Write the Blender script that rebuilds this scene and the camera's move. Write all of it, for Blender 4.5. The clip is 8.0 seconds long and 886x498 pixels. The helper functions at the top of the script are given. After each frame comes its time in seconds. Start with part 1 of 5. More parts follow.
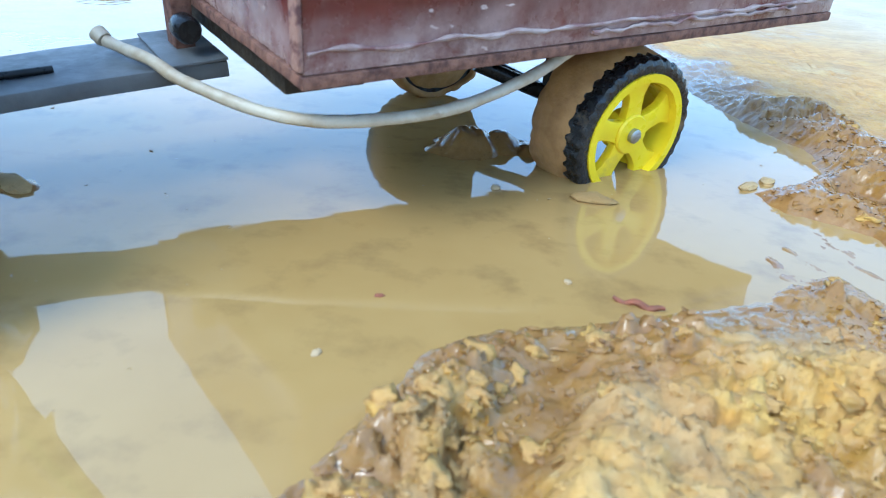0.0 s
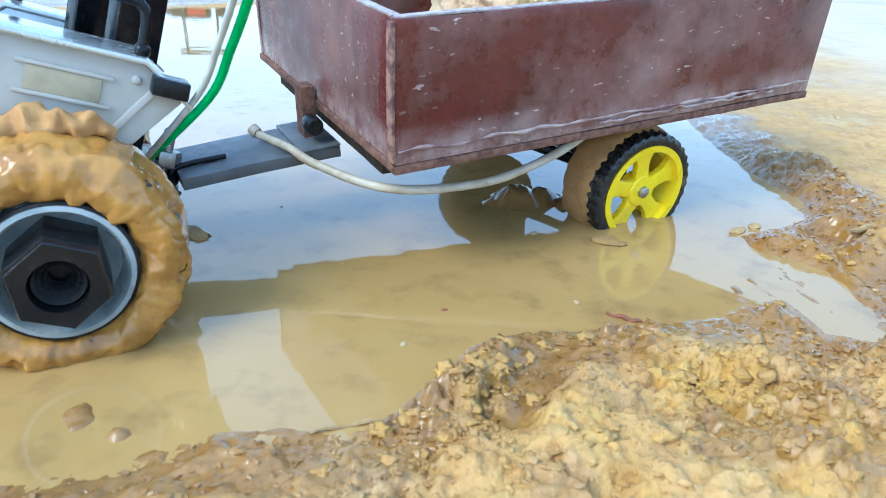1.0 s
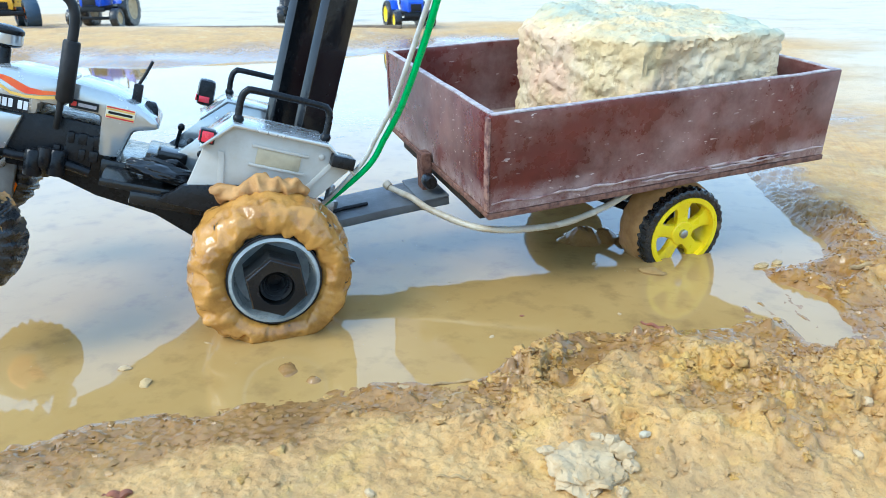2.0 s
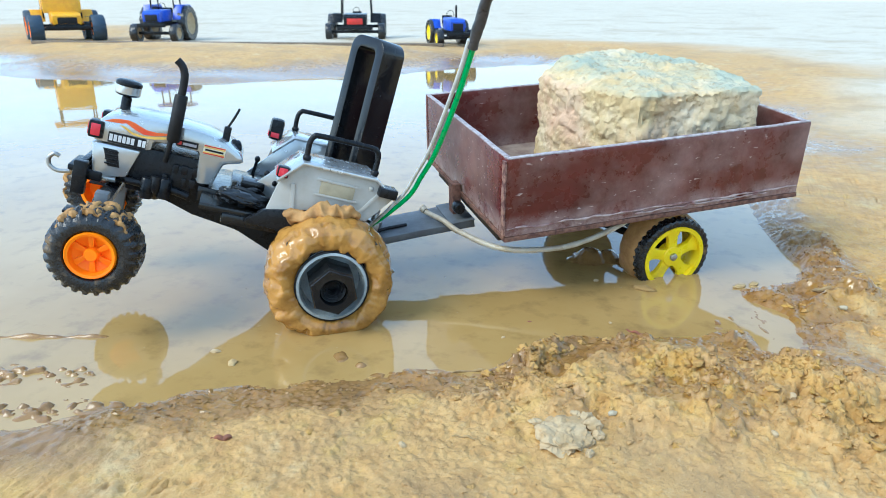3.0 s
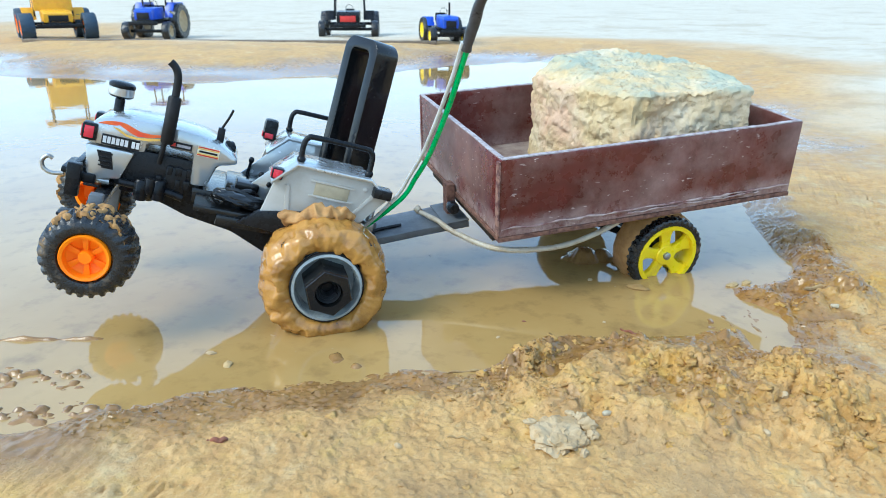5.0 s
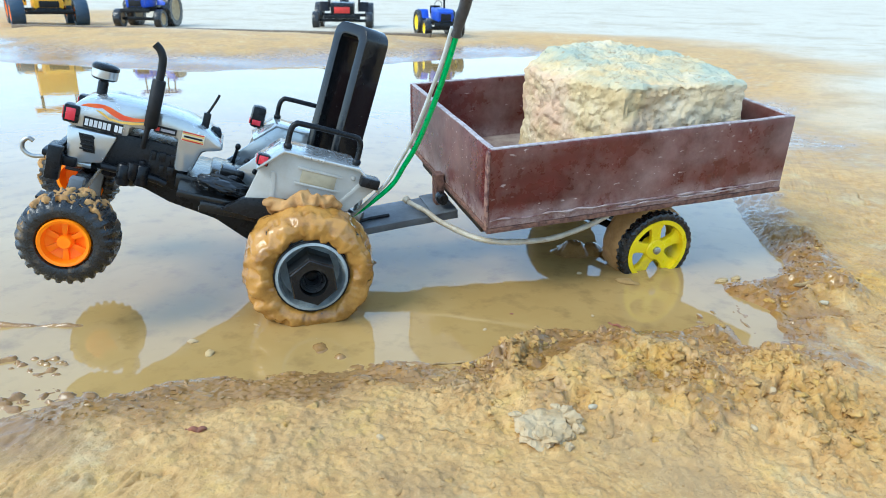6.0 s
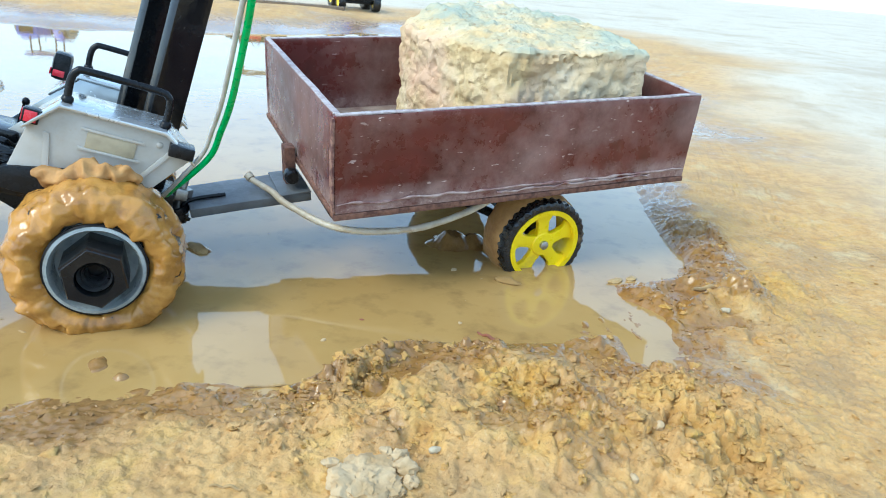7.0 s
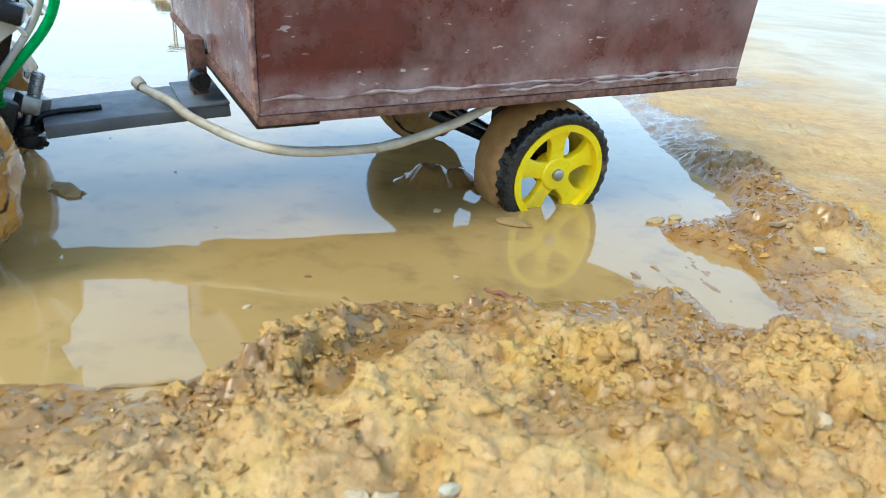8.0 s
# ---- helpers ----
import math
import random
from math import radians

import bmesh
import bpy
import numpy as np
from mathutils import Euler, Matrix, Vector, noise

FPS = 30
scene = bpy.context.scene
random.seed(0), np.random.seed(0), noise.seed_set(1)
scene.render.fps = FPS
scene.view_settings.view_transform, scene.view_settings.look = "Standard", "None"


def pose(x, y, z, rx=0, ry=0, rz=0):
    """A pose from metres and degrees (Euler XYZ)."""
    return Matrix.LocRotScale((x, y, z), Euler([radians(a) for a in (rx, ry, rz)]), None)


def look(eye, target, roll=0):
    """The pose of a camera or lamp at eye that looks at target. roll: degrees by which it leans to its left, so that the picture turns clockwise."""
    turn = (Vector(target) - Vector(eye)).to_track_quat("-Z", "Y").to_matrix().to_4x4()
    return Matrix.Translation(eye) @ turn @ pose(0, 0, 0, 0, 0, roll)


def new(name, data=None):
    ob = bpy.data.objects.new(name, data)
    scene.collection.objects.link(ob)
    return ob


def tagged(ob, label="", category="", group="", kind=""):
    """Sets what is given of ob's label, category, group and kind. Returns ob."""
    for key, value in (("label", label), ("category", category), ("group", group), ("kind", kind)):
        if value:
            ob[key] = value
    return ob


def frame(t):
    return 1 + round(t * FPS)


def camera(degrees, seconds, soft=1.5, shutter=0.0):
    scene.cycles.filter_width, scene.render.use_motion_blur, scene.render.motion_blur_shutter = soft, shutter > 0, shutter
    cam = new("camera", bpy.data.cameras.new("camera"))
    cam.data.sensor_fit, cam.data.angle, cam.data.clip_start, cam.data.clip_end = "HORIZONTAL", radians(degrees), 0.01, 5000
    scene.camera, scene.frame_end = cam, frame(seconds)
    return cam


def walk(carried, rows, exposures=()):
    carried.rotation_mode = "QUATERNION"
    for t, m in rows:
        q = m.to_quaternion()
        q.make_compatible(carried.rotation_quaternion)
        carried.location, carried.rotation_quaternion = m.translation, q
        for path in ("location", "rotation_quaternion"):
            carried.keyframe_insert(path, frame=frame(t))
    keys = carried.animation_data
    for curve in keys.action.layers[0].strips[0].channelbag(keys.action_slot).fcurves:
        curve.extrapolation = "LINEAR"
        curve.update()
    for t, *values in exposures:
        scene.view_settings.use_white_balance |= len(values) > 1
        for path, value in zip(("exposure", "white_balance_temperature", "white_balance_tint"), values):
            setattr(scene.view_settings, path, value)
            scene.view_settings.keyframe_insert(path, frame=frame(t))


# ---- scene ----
cam = camera(65.1, 8.0, soft=0.7)
cam.data.dof.use_dof, cam.data.dof.focus_distance, cam.data.dof.aperture_fstop = True, 0.42, 30.0
PATH = [
    (0, (0.109, 0.102, 0.093), (-0.003, 1.9, -0.775), 4.4),
    (0.5, (0.115, 0.07, 0.109), (-0.108, 1.883, -0.704), 3.2),
    (1, (0.126, 0.022, 0.132), (-0.207, 1.827, -0.663), 1.6),
    (1.5, (0.143, -0.032, 0.151), (-0.328, 1.755, -0.615), -0.6),
    (1.7, (0.146, -0.051, 0.16), (-0.384, 1.731, -0.577), -0.6),
    (2.8, (0.185, -0.153, 0.2), (-0.513, 1.594, -0.479), 0.3),
    (3, (0.189, -0.158, 0.208), (-0.516, 1.585, -0.473), 0.2),
    (3.5, (0.19, -0.168, 0.213), (-0.519, 1.571, -0.475), -0.4),
    (4, (0.19, -0.166, 0.213), (-0.509, 1.582, -0.463), 0.3),
    (4.2, (0.189, -0.168, 0.212), (-0.521, 1.581, -0.448), 0.1),
    (5.3, (0.189, -0.155, 0.21), (-0.483, 1.595, -0.488), 0.5),
    (5.5, (0.188, -0.154, 0.209), (-0.482, 1.596, -0.491), 1.1),
    (6, (0.19, -0.153, 0.206), (-0.475, 1.597, -0.497), 1.2),
    (6.5, (0.194, -0.129, 0.191), (-0.387, 1.637, -0.546), 3.4),
    (6.7, (0.202, -0.103, 0.191), (-0.325, 1.683, -0.54), 4.0),
    (7, (0.206, -0.06, 0.181), (-0.244, 1.746, -0.552), 5.0),
    (7.2, (0.203, -0.034, 0.163), (-0.204, 1.766, -0.607), 5.1),
    (7.5, (0.193, -0.011, 0.142), (-0.224, 1.797, -0.603), 3.5),
    (8, (0.169, 0.045, 0.108), (-0.144, 1.871, -0.644), 4.8),
]
walk(cam, [(t, look(eye, target, roll)) for t, eye, target, roll in PATH], [(0.0, 1.48, 5150, 0), (1.5, 1.46, 5450, 0), (3.0, 1.20, 5800, 0), (6.0, 1.20, 5800, 0), (7.5, 1.32, 6000, 0), (8.0, 1.32, 6000, 0)])

# ---------- world and light ----------
world = bpy.data.worlds.new("world")
scene.world = world
world.use_nodes = True
wn = world.node_tree.nodes
sky = wn.new("ShaderNodeTexSky")
sky.sky_type, sky.sun_disc = "NISHITA", False
sky.sun_elevation, sky.sun_rotation = radians(44), radians(219)
sky.air_density, sky.dust_density, sky.ozone_density = 1.0, 0.9, 1.5
wn["Background"].inputs["Strength"].default_value = 0.140
haze = wn.new("ShaderNodeMix")
haze.data_type = "RGBA"
haze.inputs["Factor"].default_value = 0.45
haze.inputs["B"].default_value = (3.9, 5.4, 7.8, 1)
world.node_tree.links.new(sky.outputs["Color"], haze.inputs["A"])
world.node_tree.links.new(haze.outputs["Result"], wn["Background"].inputs["Color"])

sun = new("sun", bpy.data.lights.new("sun", "SUN"))
sun.data.energy, sun.data.angle, sun.data.color = 1.35, radians(28), (1.0, 0.94, 0.84)
sun.matrix_world = look((-0.62 * 4, -0.78 * 4, 3.85), (0, 0, 0))


# ---------- materials ----------
def ramp(nt, fac, stops):
    r = nt.nodes.new("ShaderNodeValToRGB")
    while len(r.color_ramp.elements) < len(stops):
        r.color_ramp.elements.new(0.5)
    for e, (p, c) in zip(r.color_ramp.elements, stops):
        e.position, e.color = p, (*c, 1) if len(c) == 3 else c
    nt.links.new(fac, r.inputs["Fac"])
    return r.outputs["Color"]


def grain(nt, co, scale, detail=5, rough=0.6, kind="noise"):
    n = nt.nodes.new("ShaderNodeTexNoise")
    n.inputs["Scale"].default_value, n.inputs["Detail"].default_value, n.inputs["Roughness"].default_value = scale, detail, rough
    nt.links.new(co, n.inputs["Vector"])
    return n.outputs["Fac"]


def mixed(nt, fac, a, b):
    m = nt.nodes.new("ShaderNodeMix")
    m.data_type = "RGBA"
    for sock, v in ((m.inputs["Factor"], fac), (m.inputs["A"], a), (m.inputs["B"], b)):
        if isinstance(v, bpy.types.NodeSocket):
            nt.links.new(v, sock)
        elif isinstance(v, (int, float)):
            sock.default_value = v
        else:
            sock.default_value = (*v, 1)
    return m.outputs["Result"]


def span(nt, v, a, b, c=0.0, d=1.0):
    m = nt.nodes.new("ShaderNodeMapRange")
    m.inputs["From Min"].default_value, m.inputs["From Max"].default_value = a, b
    m.inputs["To Min"].default_value, m.inputs["To Max"].default_value = c, d
    nt.links.new(v, m.inputs["Value"])
    return m.outputs["Result"]


def bumped(nt, bsdf, height, strength, distance):
    b = nt.nodes.new("ShaderNodeBump")
    b.inputs["Strength"].default_value, b.inputs["Distance"].default_value = strength, distance
    nt.links.new(height, b.inputs["Height"])
    prev = bsdf.inputs["Normal"]
    if prev.is_linked:
        nt.links.new(prev.links[0].from_socket, b.inputs["Normal"])
    nt.links.new(b.outputs["Normal"], prev)


def blank(name):
    m = bpy.data.materials.new(name)
    m.use_nodes = True
    nt = m.node_tree
    b = nt.nodes["Principled BSDF"]
    co = nt.nodes.new("ShaderNodeTexCoord").outputs["Object"]
    return m, nt, b, co


def surface(name, base, other=None, rough=0.5, metal=0.0, scale=60.0, amount=(0.4, 0.65), bump=0.0, fine=600.0, dirt=None, dirt_amount=(0.55, 0.7), dirt_scale=35.0, spec=0.5, chips=None, splash=None):
    """Two-tone worn surface with an optional layer of dried mud."""
    m, nt, b, co = blank(name)
    other = other or tuple(c * 0.72 for c in base)
    n1 = grain(nt, co, scale)
    col = mixed(nt, span(nt, n1, *amount), base, other)
    rg = span(nt, grain(nt, co, scale * 3), 0.3, 0.7, max(0.03, rough - 0.12), min(1, rough + 0.14))
    if dirt:
        mask = span(nt, grain(nt, co, dirt_scale, 8, 0.7), *dirt_amount)
        col = mixed(nt, mask, col, dirt)
        rgm = nt.nodes.new("ShaderNodeMix")
        nt.links.new(mask, rgm.inputs[0])
        nt.links.new(rg, rgm.inputs[2])
        rgm.inputs[3].default_value = 0.85
        rg = rgm.outputs[0]
    if chips:
        tint, size, limit = chips
        stretch = nt.nodes.new("ShaderNodeMapping")
        stretch.inputs["Scale"].default_value = (0.45, 1.0, 1.3)
        nt.links.new(co, stretch.inputs["Vector"])
        both = nt.nodes.new("ShaderNodeMath")
        both.operation = "MULTIPLY"
        nt.links.new(span(nt, grain(nt, stretch.outputs["Vector"], size, 3, 0.5), limit, limit + 0.03), both.inputs[0])
        nt.links.new(span(nt, grain(nt, co, 24, 3), 0.46, 0.62), both.inputs[1])
        col = mixed(nt, both.outputs[0], col, tint)
    if splash:
        tint, z0, z1 = splash
        cut = nt.nodes.new("ShaderNodeSeparateXYZ")
        nt.links.new(co, cut.inputs["Vector"])
        both = nt.nodes.new("ShaderNodeMath")
        both.operation = "MULTIPLY"
        nt.links.new(span(nt, cut.outputs["Z"], z0, z1), both.inputs[0])
        nt.links.new(span(nt, grain(nt, co, 55, 8, 0.7), 0.36, 0.62, 0, 0.85), both.inputs[1])
        col = mixed(nt, both.outputs[0], col, tint)
    nt.links.new(col, b.inputs["Base Color"])
    nt.links.new(rg, b.inputs["Roughness"])
    b.inputs["Metallic"].default_value = metal
    b.inputs["Specular IOR Level"].default_value = spec
    if bump:
        bumped(nt, b, grain(nt, co, fine, 4), bump, 0.0006)
    return m


MUD = (0.43, 0.29, 0.13)


def mud_ground():
    m, nt, b, co = blank("mud ground")
    big, mid, tiny = grain(nt, co, 11, 6), grain(nt, co, 80, 8, 0.65), grain(nt, co, 520, 6, 0.7)
    soil = nt.nodes.new("ShaderNodeAttribute")
    soil.attribute_name = "soil"
    parts = nt.nodes.new("ShaderNodeSeparateXYZ")
    nt.links.new(soil.outputs["Vector"], parts.inputs["Vector"])
    fresh, pale, wet0 = parts.outputs["X"], parts.outputs["Y"], parts.outputs["Z"]
    dry = ramp(nt, mid, [(0.28, (0.36, 0.192, 0.064)), (0.45, (0.465, 0.262, 0.082)), (0.58, (0.54, 0.324, 0.116)), (0.74, (0.50, 0.270, 0.066))])
    dry = mixed(nt, span(nt, big, 0.48, 0.60, 0, 0.65), dry, (0.345, 0.215, 0.092))
    dry = mixed(nt, span(nt, grain(nt, co, 30, 6, 0.7), 0.52, 0.64, 0, 0.65), dry, (0.52, 0.32, 0.085))
    dry = mixed(nt, span(nt, grain(nt, co, 19, 7, 0.7), 0.56, 0.66, 0, 0.6), dry, (0.56, 0.42, 0.215))
    ochre = ramp(nt, mid, [(0.30, (0.36, 0.175, 0.03)), (0.5, (0.50, 0.275, 0.05)), (0.72, (0.56, 0.36, 0.095))])
    chalk = ramp(nt, big, [(0.3, (0.48, 0.40, 0.285)), (0.5, (0.57, 0.50, 0.375)), (0.7, (0.45, 0.35, 0.225))])
    chalk = mixed(nt, span(nt, grain(nt, co, 1.7, 6, 0.65), 0.50, 0.64, 0, 0.65), chalk, (0.38, 0.29, 0.185))
    col = mixed(nt, pale, dry, chalk)
    patch = nt.nodes.new("ShaderNodeMath")
    patch.operation = "MULTIPLY"
    nt.links.new(span(nt, grain(nt, co, 46, 7, 0.7), 0.36, 0.54), patch.inputs[0])
    nt.links.new(fresh, patch.inputs[1])
    col = mixed(nt, patch.outputs[0], col, ochre)
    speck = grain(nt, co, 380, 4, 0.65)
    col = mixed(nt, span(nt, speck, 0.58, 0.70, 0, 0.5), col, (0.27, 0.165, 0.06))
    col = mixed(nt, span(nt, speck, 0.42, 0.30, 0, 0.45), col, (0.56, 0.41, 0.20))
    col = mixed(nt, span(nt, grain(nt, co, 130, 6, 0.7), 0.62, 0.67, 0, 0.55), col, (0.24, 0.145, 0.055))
    add = nt.nodes.new("ShaderNodeMath")
    add.operation = "MULTIPLY_ADD"
    nt.links.new(grain(nt, co, 60, 7, 0.65), add.inputs[0])
    add.inputs[1].default_value = 0.9
    nt.links.new(wet0, add.inputs[2])
    wet = span(nt, add.outputs[0], 0.66, 1.12)
    damp = nt.nodes.new("ShaderNodeMix")
    damp.data_type, damp.blend_type = "RGBA", "MULTIPLY"
    nt.links.new(wet, damp.inputs["Factor"])
    nt.links.new(col, damp.inputs["A"])
    damp.inputs["B"].default_value = (0.56, 0.50, 0.44, 1)
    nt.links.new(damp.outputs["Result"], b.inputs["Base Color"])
    nt.links.new(span(nt, wet, 0, 1, 0.72, 0.09), b.inputs["Roughness"])
    for height, strength, distance in ((mid, 0.4, 0.003), (grain(nt, co, 210, 6, 0.7), 0.7, 0.0024), (tiny, 0.35, 0.0010)):
        bumped(nt, b, height, strength, distance)
        relief = b.inputs["Normal"].links[0].from_node
        nt.links.new(span(nt, wet, 0.2, 1.0, strength, strength * 0.22), relief.inputs["Strength"])
    return m


def muddy_water():
    m, nt, b, co = blank("muddy water")
    cloud = grain(nt, co, 7, 5)
    silt = grain(nt, co, 45, 6)
    col = ramp(nt, cloud, [(0.3, (0.335, 0.20, 0.062)), (0.7, (0.43, 0.275, 0.098))])
    col = mixed(nt, span(nt, silt, 0.52, 0.70, 0, 0.55), col, (0.20, 0.12, 0.045))
    nt.links.new(col, b.inputs["Base Color"])
    b.inputs["Roughness"].default_value = 0.03
    b.inputs["IOR"].default_value = 1.6
    bumped(nt, b, grain(nt, co, 30, 2), 0.035, 0.004)
    return m


M_GROUND = mud_ground()
M_WATER = muddy_water()
M_MUDWET = surface("wet mud", (0.44, 0.215, 0.045), (0.26, 0.115, 0.020), rough=0.12, scale=70, amount=(0.44, 0.66), bump=0.4, fine=330, dirt=(0.035, 0.027, 0.018), dirt_amount=(0.655, 0.70), dirt_scale=75)
M_MUDCAKE = surface("caked mud", (0.44, 0.235, 0.075), (0.30, 0.15, 0.045), rough=0.75, scale=90, bump=0.8, fine=420)
M_DARKSTEEL = surface("dark greasy steel", (0.10, 0.10, 0.10), (0.05, 0.05, 0.05), rough=0.35, metal=0.7, scale=160)
M_CHIP = surface("off-white chip", (0.44, 0.37, 0.25), (0.36, 0.29, 0.18), rough=0.8, scale=200)
M_CRUMB = surface("mud crumbs", (0.47, 0.30, 0.105), (0.36, 0.21, 0.065), rough=0.85, scale=40, bump=0.9, fine=900)
piece = M_CRUMB.node_tree.nodes.new("ShaderNodeNewGeometry")
shade = M_CRUMB.node_tree.nodes["Principled BSDF"].inputs["Base Color"]
own = shade.links[0].from_socket
M_CRUMB.node_tree.links.new(mixed(M_CRUMB.node_tree, span(M_CRUMB.node_tree, piece.outputs["Random Per Island"], 0.5, 1.0, 0, 0.8), own, (0.25, 0.145, 0.045)), shade)
M_CLOD = surface("mud clods", (0.47, 0.32, 0.14), (0.36, 0.24, 0.10), rough=0.85, scale=120, bump=0.9, fine=700)
M_MAROON = surface("maroon laminate board", (0.112, 0.022, 0.018), (0.060, 0.012, 0.010), rough=0.26, scale=28, bump=0.12, fine=300, dirt=(0.33, 0.20, 0.165), dirt_amount=(0.48, 0.84), dirt_scale=13, chips=((0.50, 0.40, 0.36), 330, 0.650), splash=((0.42, 0.31, 0.28), 0.015, 0.001))
M_PLYEDGE = surface("raw board edge", (0.20, 0.095, 0.06), (0.075, 0.03, 0.02), rough=0.8, scale=260, bump=0.8, fine=900)
M_BARWHITE = surface("white lettering", (0.78, 0.78, 0.76), rough=0.5)
M_RAWEDGE = surface("chipped raw wood corner", (0.27, 0.15, 0.11), (0.10, 0.04, 0.035), rough=0.8, scale=150, amount=(0.46, 0.56), bump=0.9, fine=400)
M_EDGEWHITE = surface("pale worn board edge", (0.40, 0.36, 0.35), (0.22, 0.16, 0.155), rough=0.7, scale=180, bump=0.5)
M_GLUE = surface("dried mud and glue bead", (0.34, 0.26, 0.23), (0.15, 0.06, 0.05), rough=0.6, scale=90, bump=0.7, fine=500)
M_DRAWBAR = surface("grey painted drawbar", (0.13, 0.14, 0.145), (0.08, 0.085, 0.09), rough=0.45, scale=50, bump=0.25, dirt=(0.25, 0.21, 0.16), dirt_amount=(0.55, 0.95))
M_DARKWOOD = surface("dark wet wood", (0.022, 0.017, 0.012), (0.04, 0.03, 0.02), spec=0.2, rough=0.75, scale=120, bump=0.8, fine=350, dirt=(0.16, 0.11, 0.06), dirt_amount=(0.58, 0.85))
M_TYRE = surface("black tyre rubber", (0.009, 0.010, 0.011), (0.018, 0.018, 0.018), rough=0.27, scale=130, bump=0.5, dirt=(0.22, 0.14, 0.06), dirt_amount=(0.56, 0.74), dirt_scale=60)
M_YELLOW = surface("yellow plastic", (0.88, 0.66, 0.004), (0.80, 0.55, 0.003), rough=0.33, scale=40, dirt=(0.50, 0.32, 0.08), dirt_amount=(0.62, 0.85), dirt_scale=40)
M_ORANGE = surface("orange plastic", (1.0, 0.25, 0.002), (1.0, 0.19, 0.002), rough=0.38, scale=40, spec=0.2)
M_STEEL = surface("dull steel", (0.45, 0.45, 0.43), (0.28, 0.26, 0.23), rough=0.42, metal=0.9, scale=160, bump=0.2)
M_RIMGREY = surface("grey plastic rim", (0.33, 0.36, 0.35), (0.20, 0.225, 0.22), rough=0.3, scale=60, dirt=(0.35, 0.25, 0.14), dirt_amount=(0.6, 0.85), dirt_scale=70)
M_BLACK = surface("black plastic", (0.006, 0.007, 0.008), (0.012, 0.012, 0.013), rough=0.28, scale=70, bump=0.15, dirt=(0.10, 0.08, 0.055), dirt_amount=(0.66, 1.0), dirt_scale=60, spec=0.22)
M_BLACKMATT = surface("matt black plastic", (0.007, 0.007, 0.007), (0.014, 0.013, 0.013), rough=0.5, scale=90, bump=0.3, spec=0.25)
M_GLOSSBLACK = surface("glossy black plastic", (0.006, 0.007, 0.008), (0.012, 0.012, 0.012), rough=0.15, scale=70, bump=0.3, fine=200, dirt=(0.12, 0.09, 0.055), dirt_amount=(0.66, 0.85), dirt_scale=60, spec=0.35)
M_SILVER = surface("silver painted plastic", (0.50, 0.52, 0.52), (0.42, 0.43, 0.41), rough=0.17, metal=0.6, scale=35, dirt=(0.38, 0.30, 0.20), dirt_amount=(0.66, 0.95), dirt_scale=45)
M_WHITE = surface("off-white plastic", (0.45, 0.44, 0.40), (0.36, 0.33, 0.27), rough=0.42, scale=30, dirt=(0.36, 0.26, 0.15), dirt_amount=(0.60, 0.9), dirt_scale=40)
M_BEIGE = surface("beige plastic", (0.40, 0.34, 0.22), rough=0.5, scale=60)
M_REDLAMP = surface("red lamp lens", (0.62, 0.03, 0.05), rough=0.2, scale=90)
M_RED = surface("red paint", (0.60, 0.03, 0.02), rough=0.4)
M_DECAL_RED = surface("red decal", (0.68, 0.05, 0.02), (0.75, 0.16, 0.02), rough=0.4, scale=50)
M_DECAL_YEL = surface("yellow decal", (0.85, 0.52, 0.10), rough=0.4)
M_GREEN = surface("green wire sheath", (0.0, 0.42, 0.11), (0.0, 0.35, 0.08), rough=0.3, scale=80)
M_GREYWIRE = surface("pale grey wire sheath", (0.52, 0.54, 0.52), (0.40, 0.41, 0.39), rough=0.4, scale=80)
M_HOSE = surface("dirty cream cable", (0.50, 0.44, 0.33), (0.36, 0.28, 0.18), rough=0.5, scale=90, dirt=(0.22, 0.13, 0.06), dirt_amount=(0.64, 0.8), dirt_scale=60)
M_TAPE = surface("black insulating tape", (0.02, 0.021, 0.024), (0.05, 0.05, 0.055), rough=0.35, scale=120, bump=0.7, fine=260)
M_BLUE = surface("blue paint", (0.01, 0.07, 0.50), (0.008, 0.05, 0.36), rough=0.35)
M_LOADER = surface("yellow machine paint", (0.80, 0.40, 0.01), (0.72, 0.33, 0.01), rough=0.4)
M_STRAW = surface("dry straw", (0.36, 0.24, 0.10), (0.25, 0.15, 0.06), rough=0.8, scale=200)
M_LEAF = surface("dry reddish leaf", (0.24, 0.075, 0.035), (0.16, 0.06, 0.03), rough=0.7, scale=300)
M_PLANK = surface("weathered plank", (0.20, 0.15, 0.10), (0.12, 0.085, 0.055), rough=0.85, scale=40, bump=0.5)
M_PALE = surface("pale broken clay", (0.46, 0.335, 0.185), (0.35, 0.235, 0.11), rough=0.9, scale=90, bump=0.9, fine=500)


